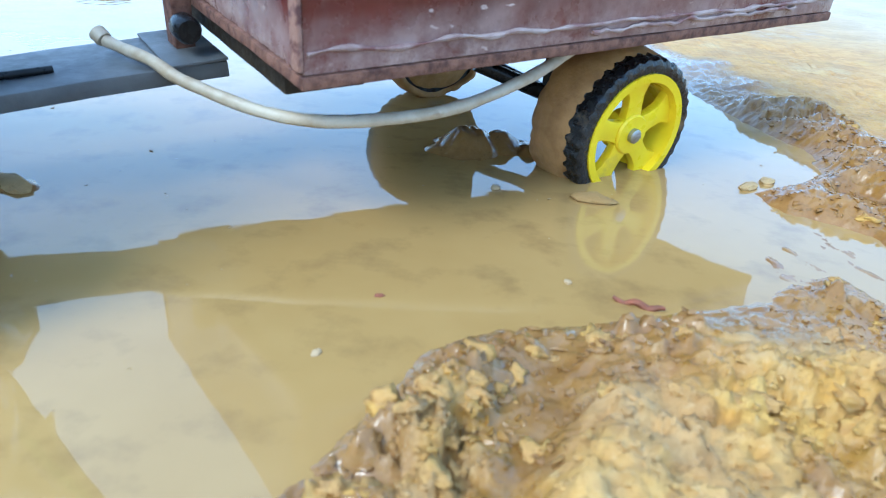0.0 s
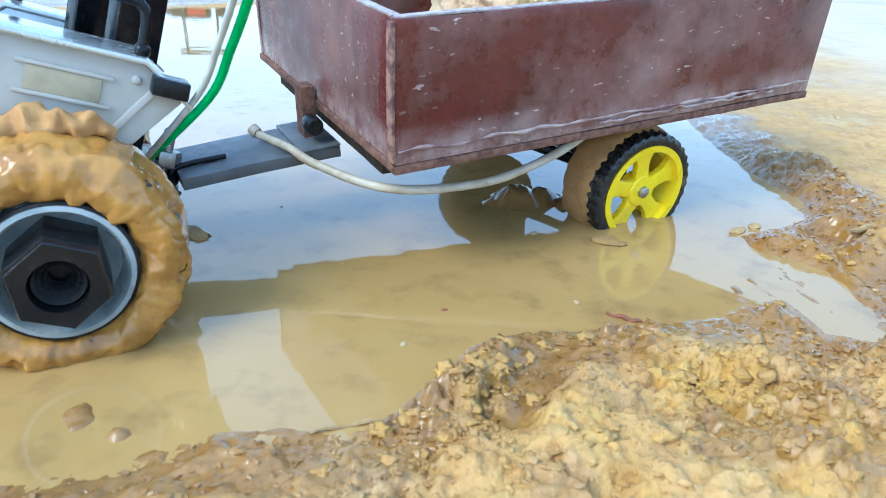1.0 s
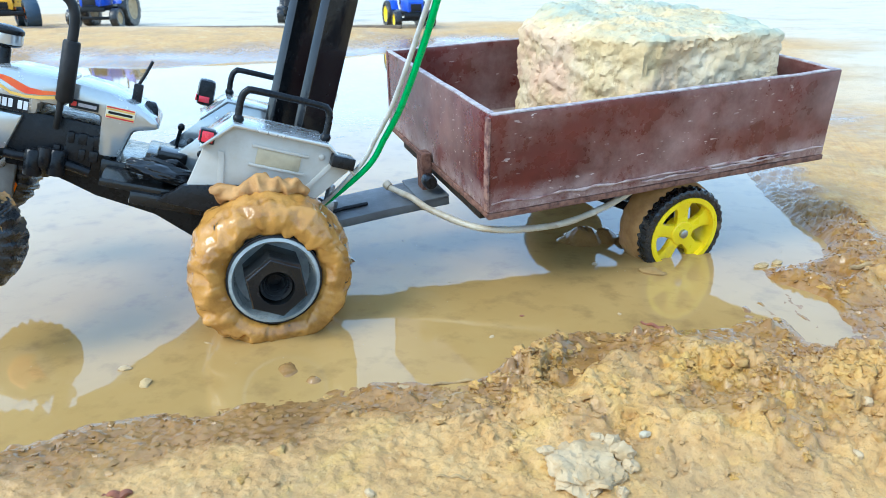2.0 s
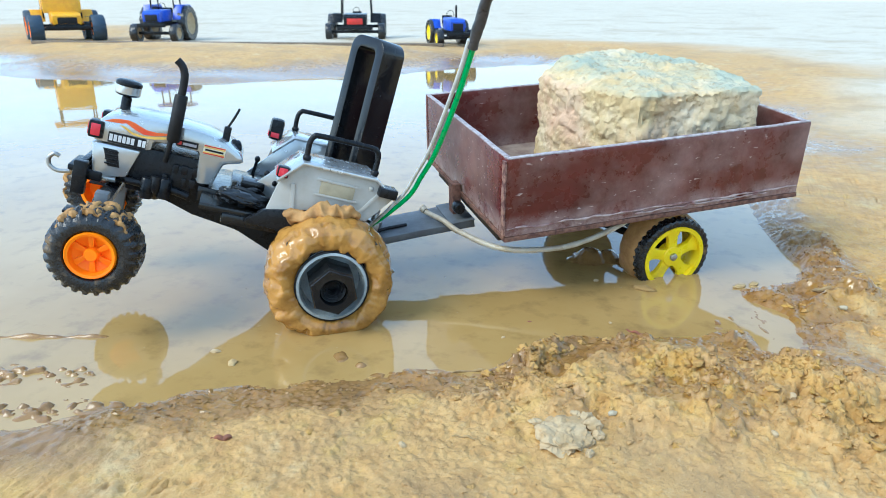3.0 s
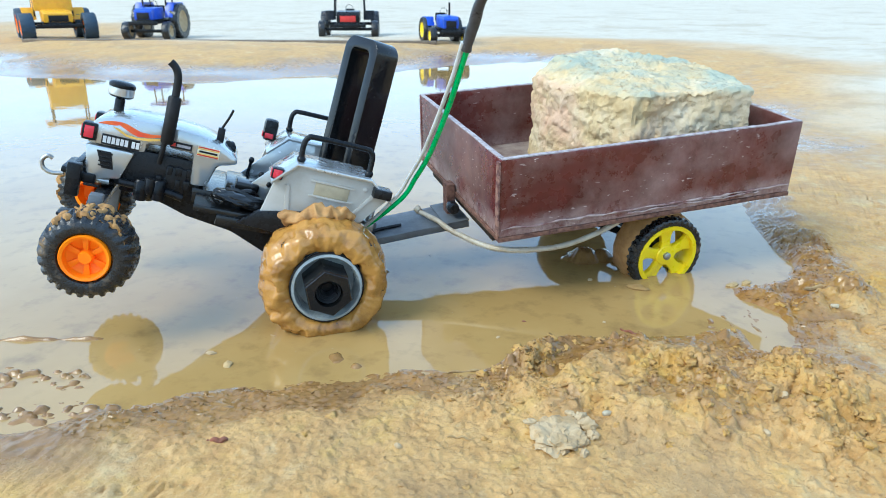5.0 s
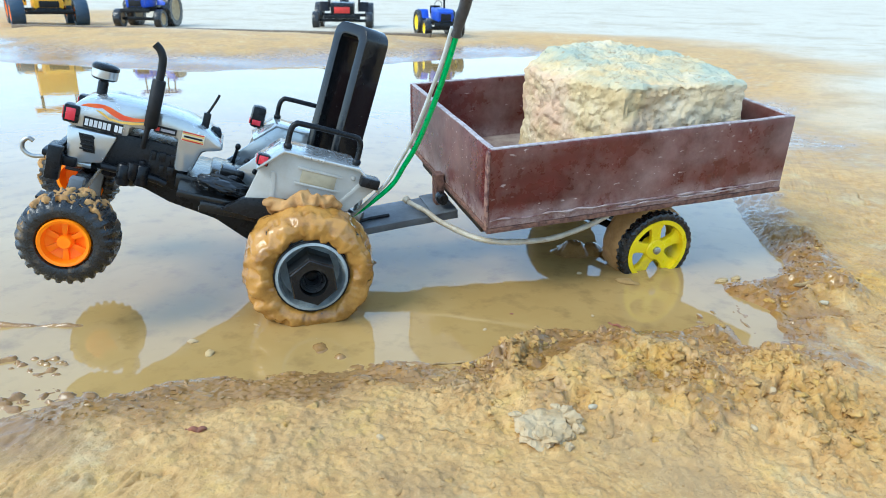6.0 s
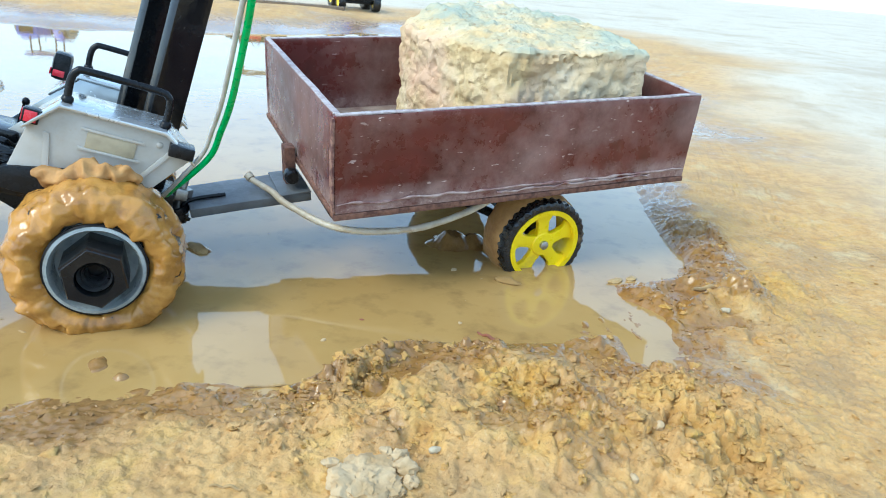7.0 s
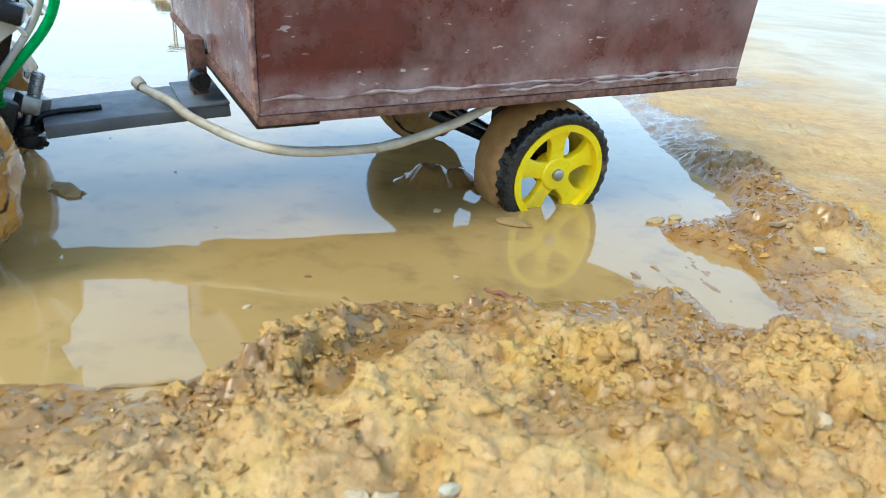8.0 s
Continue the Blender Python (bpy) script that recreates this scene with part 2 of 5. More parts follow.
def rock_material():
    m, nt, b, co = blank("pale rough stone")
    n1, n2, n3 = grain(nt, co, 22, 8, 0.65), grain(nt, co, 120, 8, 0.7), grain(nt, co, 12, 5)
    col = ramp(nt, n1, [(0.3, (0.42, 0.28, 0.12)), (0.46, (0.55, 0.41, 0.21)), (0.66, (0.65, 0.54, 0.36))])
    up = nt.nodes.new("ShaderNodeSeparateXYZ")
    nt.links.new(co, up.inputs["Vector"])
    rosy = nt.nodes.new("ShaderNodeMath")
    rosy.operation = "MULTIPLY"
    nt.links.new(span(nt, n3, 0.46, 0.58, 0, 0.6), rosy.inputs[0])
    nt.links.new(span(nt, up.outputs["X"], 0.155, 0.115, 0.12, 1.0), rosy.inputs[1])
    col = mixed(nt, rosy.outputs[0], col, (0.56, 0.32, 0.22))
    top = span(nt, up.outputs["Z"], 0.0712, 0.0772)
    moss = nt.nodes.new("ShaderNodeMath")
    moss.operation = "MULTIPLY"
    nt.links.new(top, moss.inputs[0])
    nt.links.new(span(nt, grain(nt, co, 16, 6), 0.42, 0.58), moss.inputs[1])
    col = mixed(nt, moss.outputs[0], col, (0.34, 0.36, 0.27))
    col = mixed(nt, span(nt, n2, 0.57, 0.66, 0, 0.7), col, (0.30, 0.20, 0.09))
    nt.links.new(col, b.inputs["Base Color"])
    b.inputs["Roughness"].default_value = 0.9
    bumped(nt, b, n1, 0.4, 0.003)
    bumped(nt, b, n2, 0.6, 0.002)
    pits = nt.nodes.new("ShaderNodeTexVoronoi")
    pits.inputs["Scale"].default_value = 170
    nt.links.new(co, pits.inputs["Vector"])
    bumped(nt, b, span(nt, pits.outputs["Distance"], 0.0, 0.45), 0.4, 0.0014)
    bumped(nt, b, grain(nt, co, 500, 4, 0.6), 0.5, 0.0010)
    return m


M_ROCK = rock_material()


# ---------- builders ----------
SOFT = (M_MUDWET, M_MUDCAKE, M_CRUMB)


def mesh_of(name, bm, material, smooth=True):
    me = bpy.data.meshes.new(name)
    bmesh.ops.recalc_face_normals(bm, faces=bm.faces[:])
    bm.to_mesh(me)
    bm.free()
    me.materials.append(material)
    if smooth:
        me.polygons.foreach_set("use_smooth", [True] * len(me.polygons))
        me.set_sharp_from_angle(angle=radians(38 if material not in SOFT else 120))
    return me


def part(name, bm, material, parent, label="", m=None, smooth=True):
    ob = new(name, mesh_of(name, bm, material, smooth))
    if parent is not None:
        ob.parent = parent
    if m is not None:
        ob.matrix_basis = m
    return tagged(ob, label)


def thing(name, m, label, category, group="", kind=""):
    ob = new(name)
    ob.empty_display_size = 0.01
    ob.matrix_basis = m
    return tagged(ob, label, category, group, kind)


def solid(name, bm, material, m, label, category, group="", kind="", smooth=True):
    ob = new(name, mesh_of(name, bm, material, smooth))
    ob.matrix_basis = m
    return tagged(ob, label, category, group, kind)


def block(x0, x1, y0, y1, z0, z1, bevel=0.0006, seg=2, bm=None):
    own = bmesh.new()
    bmesh.ops.create_cube(own, size=1, matrix=Matrix.Translation(((x0 + x1) / 2, (y0 + y1) / 2, (z0 + z1) / 2)) @ Matrix.Diagonal((abs(x1 - x0), abs(y1 - y0), abs(z1 - z0), 1)))
    if bevel:
        bmesh.ops.bevel(own, geom=own.edges[:], offset=min(bevel, 0.45 * min(abs(x1 - x0), abs(y1 - y0), abs(z1 - z0))), segments=seg, affect="EDGES", profile=0.6)
    return joined(bm, own)


def joined(bm, own):
    if bm is None:
        return own
    me = bpy.data.meshes.new("tmp")
    own.to_mesh(me)
    own.free()
    bm.from_mesh(me)
    bpy.data.meshes.remove(me)
    return bm


def prism(outline, y0, y1, bevel=0.0006, bm=None):
    """An outline in x and z, drawn out along y."""
    own = bmesh.new()
    a = [own.verts.new((x, y0, z)) for x, z in outline]
    b = [own.verts.new((x, y1, z)) for x, z in outline]
    own.faces.new(a)
    own.faces.new(b[::-1])
    for i in range(len(a)):
        j = (i + 1) % len(a)
        own.faces.new((a[i], b[i], b[j], a[j]))
    bmesh.ops.recalc_face_normals(own, faces=own.faces[:])
    if bevel:
        bmesh.ops.bevel(own, geom=own.edges[:], offset=bevel, segments=2, affect="EDGES", profile=0.6)
    return joined(bm, own)


def lathe(profile, n=48, bm=None, wobble=None):
    """A profile of (radius, y) turned about the y axis; closed where it starts and ends."""
    own = bmesh.new()
    rings = []
    for r, y in profile:
        ring = []
        for i in range(n):
            a = 2 * math.pi * i / n
            rr, yy = (r, y) if wobble is None else wobble(r, y, a)
            ring.append(own.verts.new((rr * math.cos(a), yy, rr * math.sin(a))))
        rings.append(ring)
    for k in range(len(rings) - 1):
        for i in range(n):
            j = (i + 1) % n
            own.faces.new((rings[k][i], rings[k][j], rings[k + 1][j], rings[k + 1][i]))
    own.faces.new(rings[0])
    own.faces.new(rings[-1][::-1])
    return joined(bm, own)


def ring_solid(profile, n=48, wobble=None, bm=None):
    """A closed profile turned about y: a tyre or a ring."""
    own = bmesh.new()
    rings = []
    for r, y in profile:
        ring = []
        for i in range(n):
            a = 2 * math.pi * i / n
            rr, yy = (r, y) if wobble is None else wobble(r, y, a)
            ring.append(own.verts.new((rr * math.cos(a), yy, rr * math.sin(a))))
        rings.append(ring)
    for k in range(len(rings)):
        k2 = (k + 1) % len(rings)
        for i in range(n):
            j = (i + 1) % n
            own.faces.new((rings[k][i], rings[k][j], rings[k2][j], rings[k2][i]))
    return joined(bm, own)


def smooth_path(points, steps=8):
    pts = [Vector(p) for p in points]
    out = []
    for i in range(len(pts) - 1):
        p0, p1, p2, p3 = pts[max(i - 1, 0)], pts[i], pts[i + 1], pts[min(i + 2, len(pts) - 1)]
        for s in range(steps):
            t = s / steps
            out.append(0.5 * ((2 * p1) + (p2 - p0) * t + (2 * p0 - 5 * p1 + 4 * p2 - p3) * t * t + (3 * p1 - p0 - 3 * p2 + p3) * t ** 3))
    out.append(pts[-1])
    return out


def tube(points, radius, n=12, bm=None, steps=8, rough=0.0, seed=0.0):
    """A round bar along a smooth path; radius is a number or a function of 0..1."""
    own = bmesh.new()
    path = smooth_path(points, steps) if steps else [Vector(p) for p in points]
    up = Vector((0.31, 0.2, 0.93)).normalized()
    rings = []
    for k, p in enumerate(path):
        d = (path[min(k + 1, len(path) - 1)] - path[max(k - 1, 0)]).normalized()
        u = (up - d * up.dot(d))
        u = u.normalized() if u.length > 1e-4 else d.orthogonal().normalized()
        up = u
        v = d.cross(u)
        r = radius(k / (len(path) - 1)) if callable(radius) else radius
        ring = []
        for i in range(n):
            a = 2 * math.pi * i / n
            q = p + (u * math.cos(a) + v * math.sin(a)) * r
            if rough:
                q += (q - p) * rough * noise.noise(q * 160 + Vector((seed, 0, 0)))
            ring.append(own.verts.new(q))
        rings.append(ring)
    for k in range(len(rings) - 1):
        for i in range(n):
            j = (i + 1) % n
            own.faces.new((rings[k][i], rings[k][j], rings[k + 1][j], rings[k + 1][i]))
    own.faces.new(rings[0][::-1])
    own.faces.new(rings[-1])
    return joined(bm, own)


def lump(size, detail=3, rough=0.35, freq=1.6, seed=0.0, flat=0.0, bm=None, at=(0, 0, 0), turn=0.0):
    """A rough stone or clod."""
    own = bmesh.new()
    bmesh.ops.create_icosphere(own, subdivisions=detail, radius=1)
    off = Vector((seed * 7.3, seed * 3.1, -seed * 5.7))
    for v in own.verts:
        d = v.co.normalized()
        k = 1 + rough * noise.fractal(d * freq + off, 0.9, 2.1, 4)
        v.co = Vector((d.x * size[0], d.y * size[1], d.z * size[2])) * k
        if flat and v.co.z < -flat * size[2]:
            v.co.z = -flat * size[2]
    own.transform(Matrix.Translation(at) @ Matrix.Rotation(turn, 4, "Z"))
    return joined(bm, own)


# ---------- ground and water ----------
PUDDLE = [(-0.42, -0.10), (-0.22, -0.02), (-0.121, 0.040), (-0.103, 0.066), (-0.080, 0.084), (-0.068, 0.101), (-0.038, 0.124), (-0.014, 0.139), (0.008, 0.153), (0.034, 0.172), (0.050, 0.180), (0.074, 0.184), (0.083, 0.197),
          (0.089, 0.214), (0.098, 0.236), (0.122, 0.253), (0.150, 0.264), (0.190, 0.284), (0.206, 0.297), (0.220, 0.302), (0.227, 0.276), (0.248, 0.276), (0.252, 0.310), (0.246, 0.340), (0.232, 0.352), (0.222, 0.358), (0.217, 0.376), (0.236, 0.392), (0.257, 0.412), (0.265, 0.436), (0.257, 0.465), (0.247, 0.50), (0.236, 0.54), (0.220, 0.672),
          (0.19, 0.84), (0.10, 1.25), (-0.15, 1.75), (-0.40, 2.20), (-0.58, 1.98), (-0.70, 1.68), (-1.10, 1.27), (-1.66, 1.20), (-2.5, 1.5), (-3.2, 0.7), (-2.0, -0.4), (-0.9, -0.35)]


def lattice(ix, iy, seed):
    h = ix.astype(np.int64).astype(np.uint64) * np.uint64(0x9E3779B97F4A7C15) + iy.astype(np.int64).astype(np.uint64) * np.uint64(0xC2B2AE3D27D4EB4F) + np.uint64(seed * 7919 + 1)
    h = (h ^ (h >> np.uint64(31))) * np.uint64(0xBF58476D1CE4E5B9)
    h = (h ^ (h >> np.uint64(27))) * np.uint64(0x94D049BB133111EB)
    return ((h ^ (h >> np.uint64(31))) & np.uint64(0xFFFFF)).astype(np.float64) / 1048575.0


def rough2(x, y, scale, seed=0, octaves=4, gain=0.5):
    """Layered value noise, about -1 to 1."""
    total, amp, norm = np.zeros_like(x), 1.0, 0.0
    for o in range(octaves):
        fx, fy = x * scale + 13.7 * o, y * scale - 7.1 * o
        ix, iy = np.floor(fx), np.floor(fy)
        tx, ty = fx - ix, fy - iy
        tx, ty = tx * tx * (3 - 2 * tx), ty * ty * (3 - 2 * ty)
        a, b = lattice(ix, iy, seed + o), lattice(ix + 1, iy, seed + o)
        c, d = lattice(ix, iy + 1, seed + o), lattice(ix + 1, iy + 1, seed + o)
        total += amp * ((a * (1 - tx) + b * tx) * (1 - ty) + (c * (1 - tx) + d * tx) * ty - 0.5) * 2
        norm += amp
        amp, scale = amp * gain, scale * 2.03
    return total / norm


def clods(x, y, scale, seed):
    """Broken plates: per-plate level (0..1) and distance to the crack round it."""
    fx, fy = x * scale, y * scale
    ix, iy = np.floor(fx), np.floor(fy)
    f1, f2, level = np.full(x.shape, 9.0), np.full(x.shape, 9.0), np.zeros(x.shape)
    for ox in (-1, 0, 1):
        for oy in (-1, 0, 1):
            cx, cy = ix + ox, iy + oy
            d = np.hypot(cx + lattice(cx, cy, seed) - fx, cy + lattice(cx, cy, seed + 1) - fy)
            nearer = d < f1
            f2 = np.where(nearer, f1, np.minimum(f2, d))
            level = np.where(nearer, lattice(cx, cy, seed + 2), level)
            f1 = np.where(nearer, d, f1)
    return level, f2 - f1


def terraces(x, y, scale, levels, seed):
    """Noise cut into level plates with steep ragged edges."""
    v = rough2(x, y, scale, seed, 4, 0.45) * levels
    low = np.floor(v)
    return (low + step(0.78, 1.0, v - low) + 0.25 * (v - low)) / 1.25


def shore_distance(x, y):
    """Distance to the puddle's edge, negative inside it."""
    best, inside = np.full(x.shape, 1e9), np.zeros(x.shape, bool)
    for (ax, ay), (bx, by) in zip(PUDDLE, PUDDLE[1:] + PUDDLE[:1]):
        dx, dy = bx - ax, by - ay
        t = np.clip(((x - ax) * dx + (y - ay) * dy) / (dx * dx + dy * dy), 0, 1)
        best = np.minimum(best, np.hypot(x - ax - t * dx, y - ay - t * dy))
        cross = (ay > y) != (by > y)
        inside ^= cross & (x < (bx - ax) * (y - ay) / (by - ay if by != ay else 1e-9) + ax)
    return np.where(inside, -best, best)


def ridge(x, y, ax, ay, bx, by, width):
    dx, dy = bx - ax, by - ay
    t = np.clip(((x - ax) * dx + (y - ay) * dy) / (dx * dx + dy * dy), 0, 1)
    return np.exp(-(np.hypot(x - ax - t * dx, y - ay - t * dy) / width) ** 2)


def step(a, b, v):
    t = np.clip((v - a) / (b - a), 0, 1)
    return t * t * (3 - 2 * t)


def dome(x, y, cx, cy, r):
    return np.exp(-((x - cx) ** 2 + (y - cy) ** 2) / (r * r))


def ground_height(x, y):
    """Height of the mud, distance from the shore, and its soil: ochre, pale, wet."""
    near = step(1.1, 0.6, y)
    sd = shore_distance(x, y) + 0.006 * rough2(x, y, 44, 3, 5, 0.6) * near + 0.05 * rough2(x, y, 5, 5) * step(0.6, 1.4, y)
    wet, dry = np.clip(-sd, 0, None), np.clip(sd, 0, None)
    on = step(-0.003, 0.010, sd)
    h = -0.022 * (1 - np.exp(-wet / 0.045)) + 0.0052 * (1 - np.exp(-dry / 0.014))
    # the bank falls away again behind its crest, and rises slowly to the far ground
    h -= 0.0030 * step(0.19, 0.135, y) * step(0.085, 0.125, x)
    h += 0.034 * step(0.02, 0.42, sd) * step(0.9, 1.5, y - 0.35 * x)
    h += 0.012 * ridge(x, y, -2.2, 1.75, -0.75, 2.1, 0.10)
    # where the bank has been churned: a hump by the near shore, soft lumps beside the trailer
    patchy = step(-0.25, 0.25, rough2(x, y, 22, 51, 4))
    hump = np.clip(ridge(x, y, 0.132, 0.194, 0.255, 0.226, 0.032) + 0.55 * ridge(x, y, 0.130, 0.158, 0.215, 0.172, 0.022), 0, 1)
    broken = np.clip(1.25 * ridge(x, y, 0.122, 0.186, 0.250, 0.212, 0.046), 0, 1)
    mound = np.clip(ridge(x, y, 0.262, 0.350, 0.318, 0.400, 0.026) + ridge(x, y, 0.285, 0.40, 0.262, 0.50, 0.022) + 0.7 * ridge(x, y, 0.27, 0.50, 0.27, 0.64, 0.03), 0, 1)
    rim = step(0.040, 0.006, sd) * near
    wx, wy = x + 0.007 * rough2(x, y, 55, 61, 5, 0.6), y + 0.007 * rough2(x, y, 55, 62, 5, 0.6)
    fx, fy = x + 0.0020 * rough2(x, y, 260, 66, 3, 0.6), y + 0.0020 * rough2(x, y, 260, 67, 3, 0.6)
    h += on * (0.0078 * hump + 0.0062 * mound)
    churn = on * np.clip(broken * (0.45 + 0.55 * patchy) + 0.30 * mound + 0.25 * rim * patchy, 0, 1) * step(0.62, 0.50, y)
    # crusts that end in ragged steps, at three sizes
    h += churn * (0.0066 * terraces(wx, wy, 24, 3.0, 101) + 0.0040 * terraces(fx, fy, 55, 2.6, 105) + 0.0022 * terraces(fx, fy, 130, 2.4, 109))
    h += on * near * (0.0007 * terraces(fx, fy, 62, 2.0, 113) + 0.0006 * terraces(fx, fy, 170, 2.0, 119))
    # loose swells and grain
    h += on * near * (0.0030 * rough2(x, y, 13, 1, 3, 0.45) + (0.0007 + 0.0030 * churn) * rough2(fx, fy, 120, 7, 4, 0.70) + 0.0011 * rough2(x, y, 330, 4, 3, 0.65))
    h += on * (1 - near) * 0.010 * rough2(x, y, 4, 9, 4)
    # clods lying in the churned mud
    for size, amp, few, seed in ((85, 0.0024, 0.66, 71), (190, 0.0015, 0.62, 74), (420, 0.0012, 0.58, 77)):
        level, gap = clods(fx + 0.3 * (wx - x), fy + 0.3 * (wy - y), size, seed)
        h += amp * step(few, few + 0.2, level) * step(0.0, 0.42, gap) * np.clip(churn + 0.34 * on * near * patchy, 0, 1)
    # crevices between the broken crusts
    split = np.abs(rough2(wx, wy, 27, 111, 3, 0.5))
    h -= 0.0060 * step(0.060, 0.0, split) * churn * step(-0.05, 0.30, rough2(x, y, 24, 115, 3))
    h -= 0.0052 * churn * step(0.34, 0.56, rough2(wx, wy, 62, 117, 3))
    # soft wet lumps, a hollow and a boot-sized lip beside the trailer
    mound = mound * step(0.60, 0.48, y)
    soft = on * mound * step(0.0, 0.25, rough2(wx, wy, 30, 141, 3))
    h += 0.0036 * soft - 0.0032 * on * mound * step(0.05, 0.0, np.abs(rough2(wx, wy, 26, 143, 3)))
    h -= 0.0125 * np.clip(dome(wx, wy, 0.252, 0.368, 0.008) + dome(wx, wy, 0.263, 0.377, 0.010), 0, 1)
    h += 0.0068 * dome(x, y, 0.2885, 0.333, 0.0078) + 0.0042 * dome(wx, wy, 0.243, 0.357, 0.007) + 0.0040 * step(0.013, 0.009, np.hypot(fx - 0.292, fy - 0.386))
    h -= 0.0050 * ridge(wx, wy, 0.297, 0.323, 0.299, 0.335, 0.0035)
    h += on * (0.0062 * dome(wx, wy, 0.212, 0.288, 0.0055) + 0.0040 * dome(wx, wy, 0.221, 0.283, 0.0045) + 0.0016 * dome(wx, wy, 0.105, 0.214, 0.010))
    # smooth wet channels where the water has run
    channel = np.clip(ridge(wx, wy, 0.129, 0.240, 0.124, 0.216, 0.0072) + ridge(wx, wy, 0.124, 0.216, 0.116, 0.190, 0.006) + ridge(wx, wy, 0.094, 0.172, 0.070, 0.170, 0.009), 0, 1) ** 0.7
    film = np.clip(ridge(wx, wy, 0.238, 0.335, 0.240, 0.280, 0.016) + ridge(wx, wy, 0.244, 0.322, 0.284, 0.343, 0.013), 0, 1) ** 0.7 * on
    h = h * (1 - 0.85 * channel * on) + 0.85 * channel * on * (0.0022 + 0.0007 * rough2(x, y, 120, 145, 3))
    h = h * (1 - 0.92 * film) + 0.92 * film * (0.0006 + 0.0008 * rough2(x, y, 90, 147, 4))
    # a few drying cracks on the flat foreground
    crack = np.abs(rough2(x, y, 15, 41, 5, 0.55))
    h -= 0.0036 * step(0.014, 0.0, crack) * step(0.045, 0.07, sd) * near * step(-0.05, 0.15, rough2(x, y, 11, 43, 2)) * (1 - hump)
    floor = 0.0007 + 0.0004 * rough2(x, y, 90, 6)
    h = np.where(sd > 0.008, np.maximum(h, floor), h)
    # tyre prints and lumps standing out of the shallow water by the left shore
    along, across = 0.916 * x + 0.401 * y, 0.916 * y - 0.401 * x
    bend = 0.004 * rough2(x, y, 30, 151, 3)
    lug = 0.45 * np.cos(along * 500 + 9 * bend / 0.004 * 0.2 + np.round(across / 0.0135) * 1.9) * np.cos(across * 465) + 0.9 * rough2(along * 0.8 + bend, across * 1.3 + bend, 105, 153, 4, 0.5)
    prints = ridge(x, y, -0.36, 0.005, -0.140, 0.094, 0.034) + 0.8 * ridge(x, y, -0.17, 0.036, -0.086, 0.077, 0.012)
    h += np.clip(prints, 0, 1) * step(0.004, -0.003, sd) * np.maximum(0.0, -0.0010 - h + 0.0034 * step(-0.30, 0.55, lug))
    track = ridge(x, y, -0.34, 0.060, -0.165, 0.135, 0.0055)
    h += track * np.maximum(0.0, -0.0006 - h + 0.0040 * (0.55 + 0.6 * rough2(along, across, 75, 157, 3)))
    # mud heaped up between the trailer's wheels and by the tractor
    for cx, cy, r, top in ((0.096, 0.399, 0.015, 0.0120), (0.111, 0.407, 0.013, 0.0090), (0.124, 0.403, 0.008, 0.0045), (-0.052, 0.310, 0.009, 0.0035), (-0.012, 0.172, 0.008, 0.0016), (0.004, 0.166, 0.007, 0.0018)):
        heap = dome(wx, wy, cx, cy, r)
        h = np.maximum(h, -0.004 + (top + 0.004) * heap * (0.92 + 0.20 * rough2(x, y, 150, 159, 3)))
    # streaks of mud just breaking the surface at the mouth of the inlet
    shoal = np.clip(1.3 * ridge(x, y, 0.205, 0.305, 0.232, 0.335, 0.016) + dome(x, y, 0.235, 0.300, 0.014), 0, 1)
    h = np.where(sd < 0.004, np.maximum(h, -0.006 + shoal * (0.0057 + 0.0011 * rough2(along * 2.2, across * 0.8, 85, 163, 4, 0.6))), h)
    ochre = np.clip(1.2 * ridge(wx, wy, 0.163, 0.233, 0.222, 0.196, 0.011) + ridge(wx, wy, 0.104, 0.213, 0.112, 0.196, 0.009) + 0.75 * mound + 0.6 * broken * step(-0.1, 0.25, rough2(x, y, 34, 161, 4)) + 0.8 * dome(x, y, 0.214, 0.287, 0.012), 0, 1) * on
    pale = step(0.14, 0.55, sd + 0.10 * rough2(x, y, 6, 81, 4) + 0.30 * rough2(x, y, 1.3, 83, 4) * step(0.8, 2.0, y) - 0.32 * step(0.9, 1.6, y - 0.8 * x)) * np.maximum(step(0.25, 0.9, y + 0.9 * x + 0.5 * rough2(x, y, 0.8, 85, 4) * step(0.7, 2.0, np.hypot(x, y))), step(1.0, 2.6, sd + 1.2 * rough2(x, y, 0.5, 87, 4)))
    damp = 0.88 * step(0.066, 0.006, sd + 0.024 * rough2(x, y, 30, 121, 4)) * (1 - 0.6 * hump)
    damp = np.maximum(damp, np.maximum(0.95 * film, 0.85 * channel * on))
    damp = np.maximum(damp, 0.62 * mound * step(0.56, 0.46, y) * step(-0.3, 0.2, rough2(x, y, 40, 123, 4)))
    damp = np.maximum(damp, 0.60 * hump * step(0.0, 0.35, rough2(x, y, 38, 125, 4)))
    damp = np.maximum(damp * near, 0.75 * step(0.40, 0.03, sd + 0.12 * rough2(x, y, 7, 127, 4)) * (1 - near))
    return h, sd, np.stack([ochre, pale, damp], -1), churn


def axis(lo, hi, fine, reach, grow=1.09):
    core = list(np.arange(lo, hi, fine))
    up, down, s = [], [], fine
    a, b = core[-1], core[0]
    while a < reach:
        s *= grow
        a, b = a + s, b - s
        up.append(a)
        down.append(b)
    return np.array(down[::-1] + core + up)


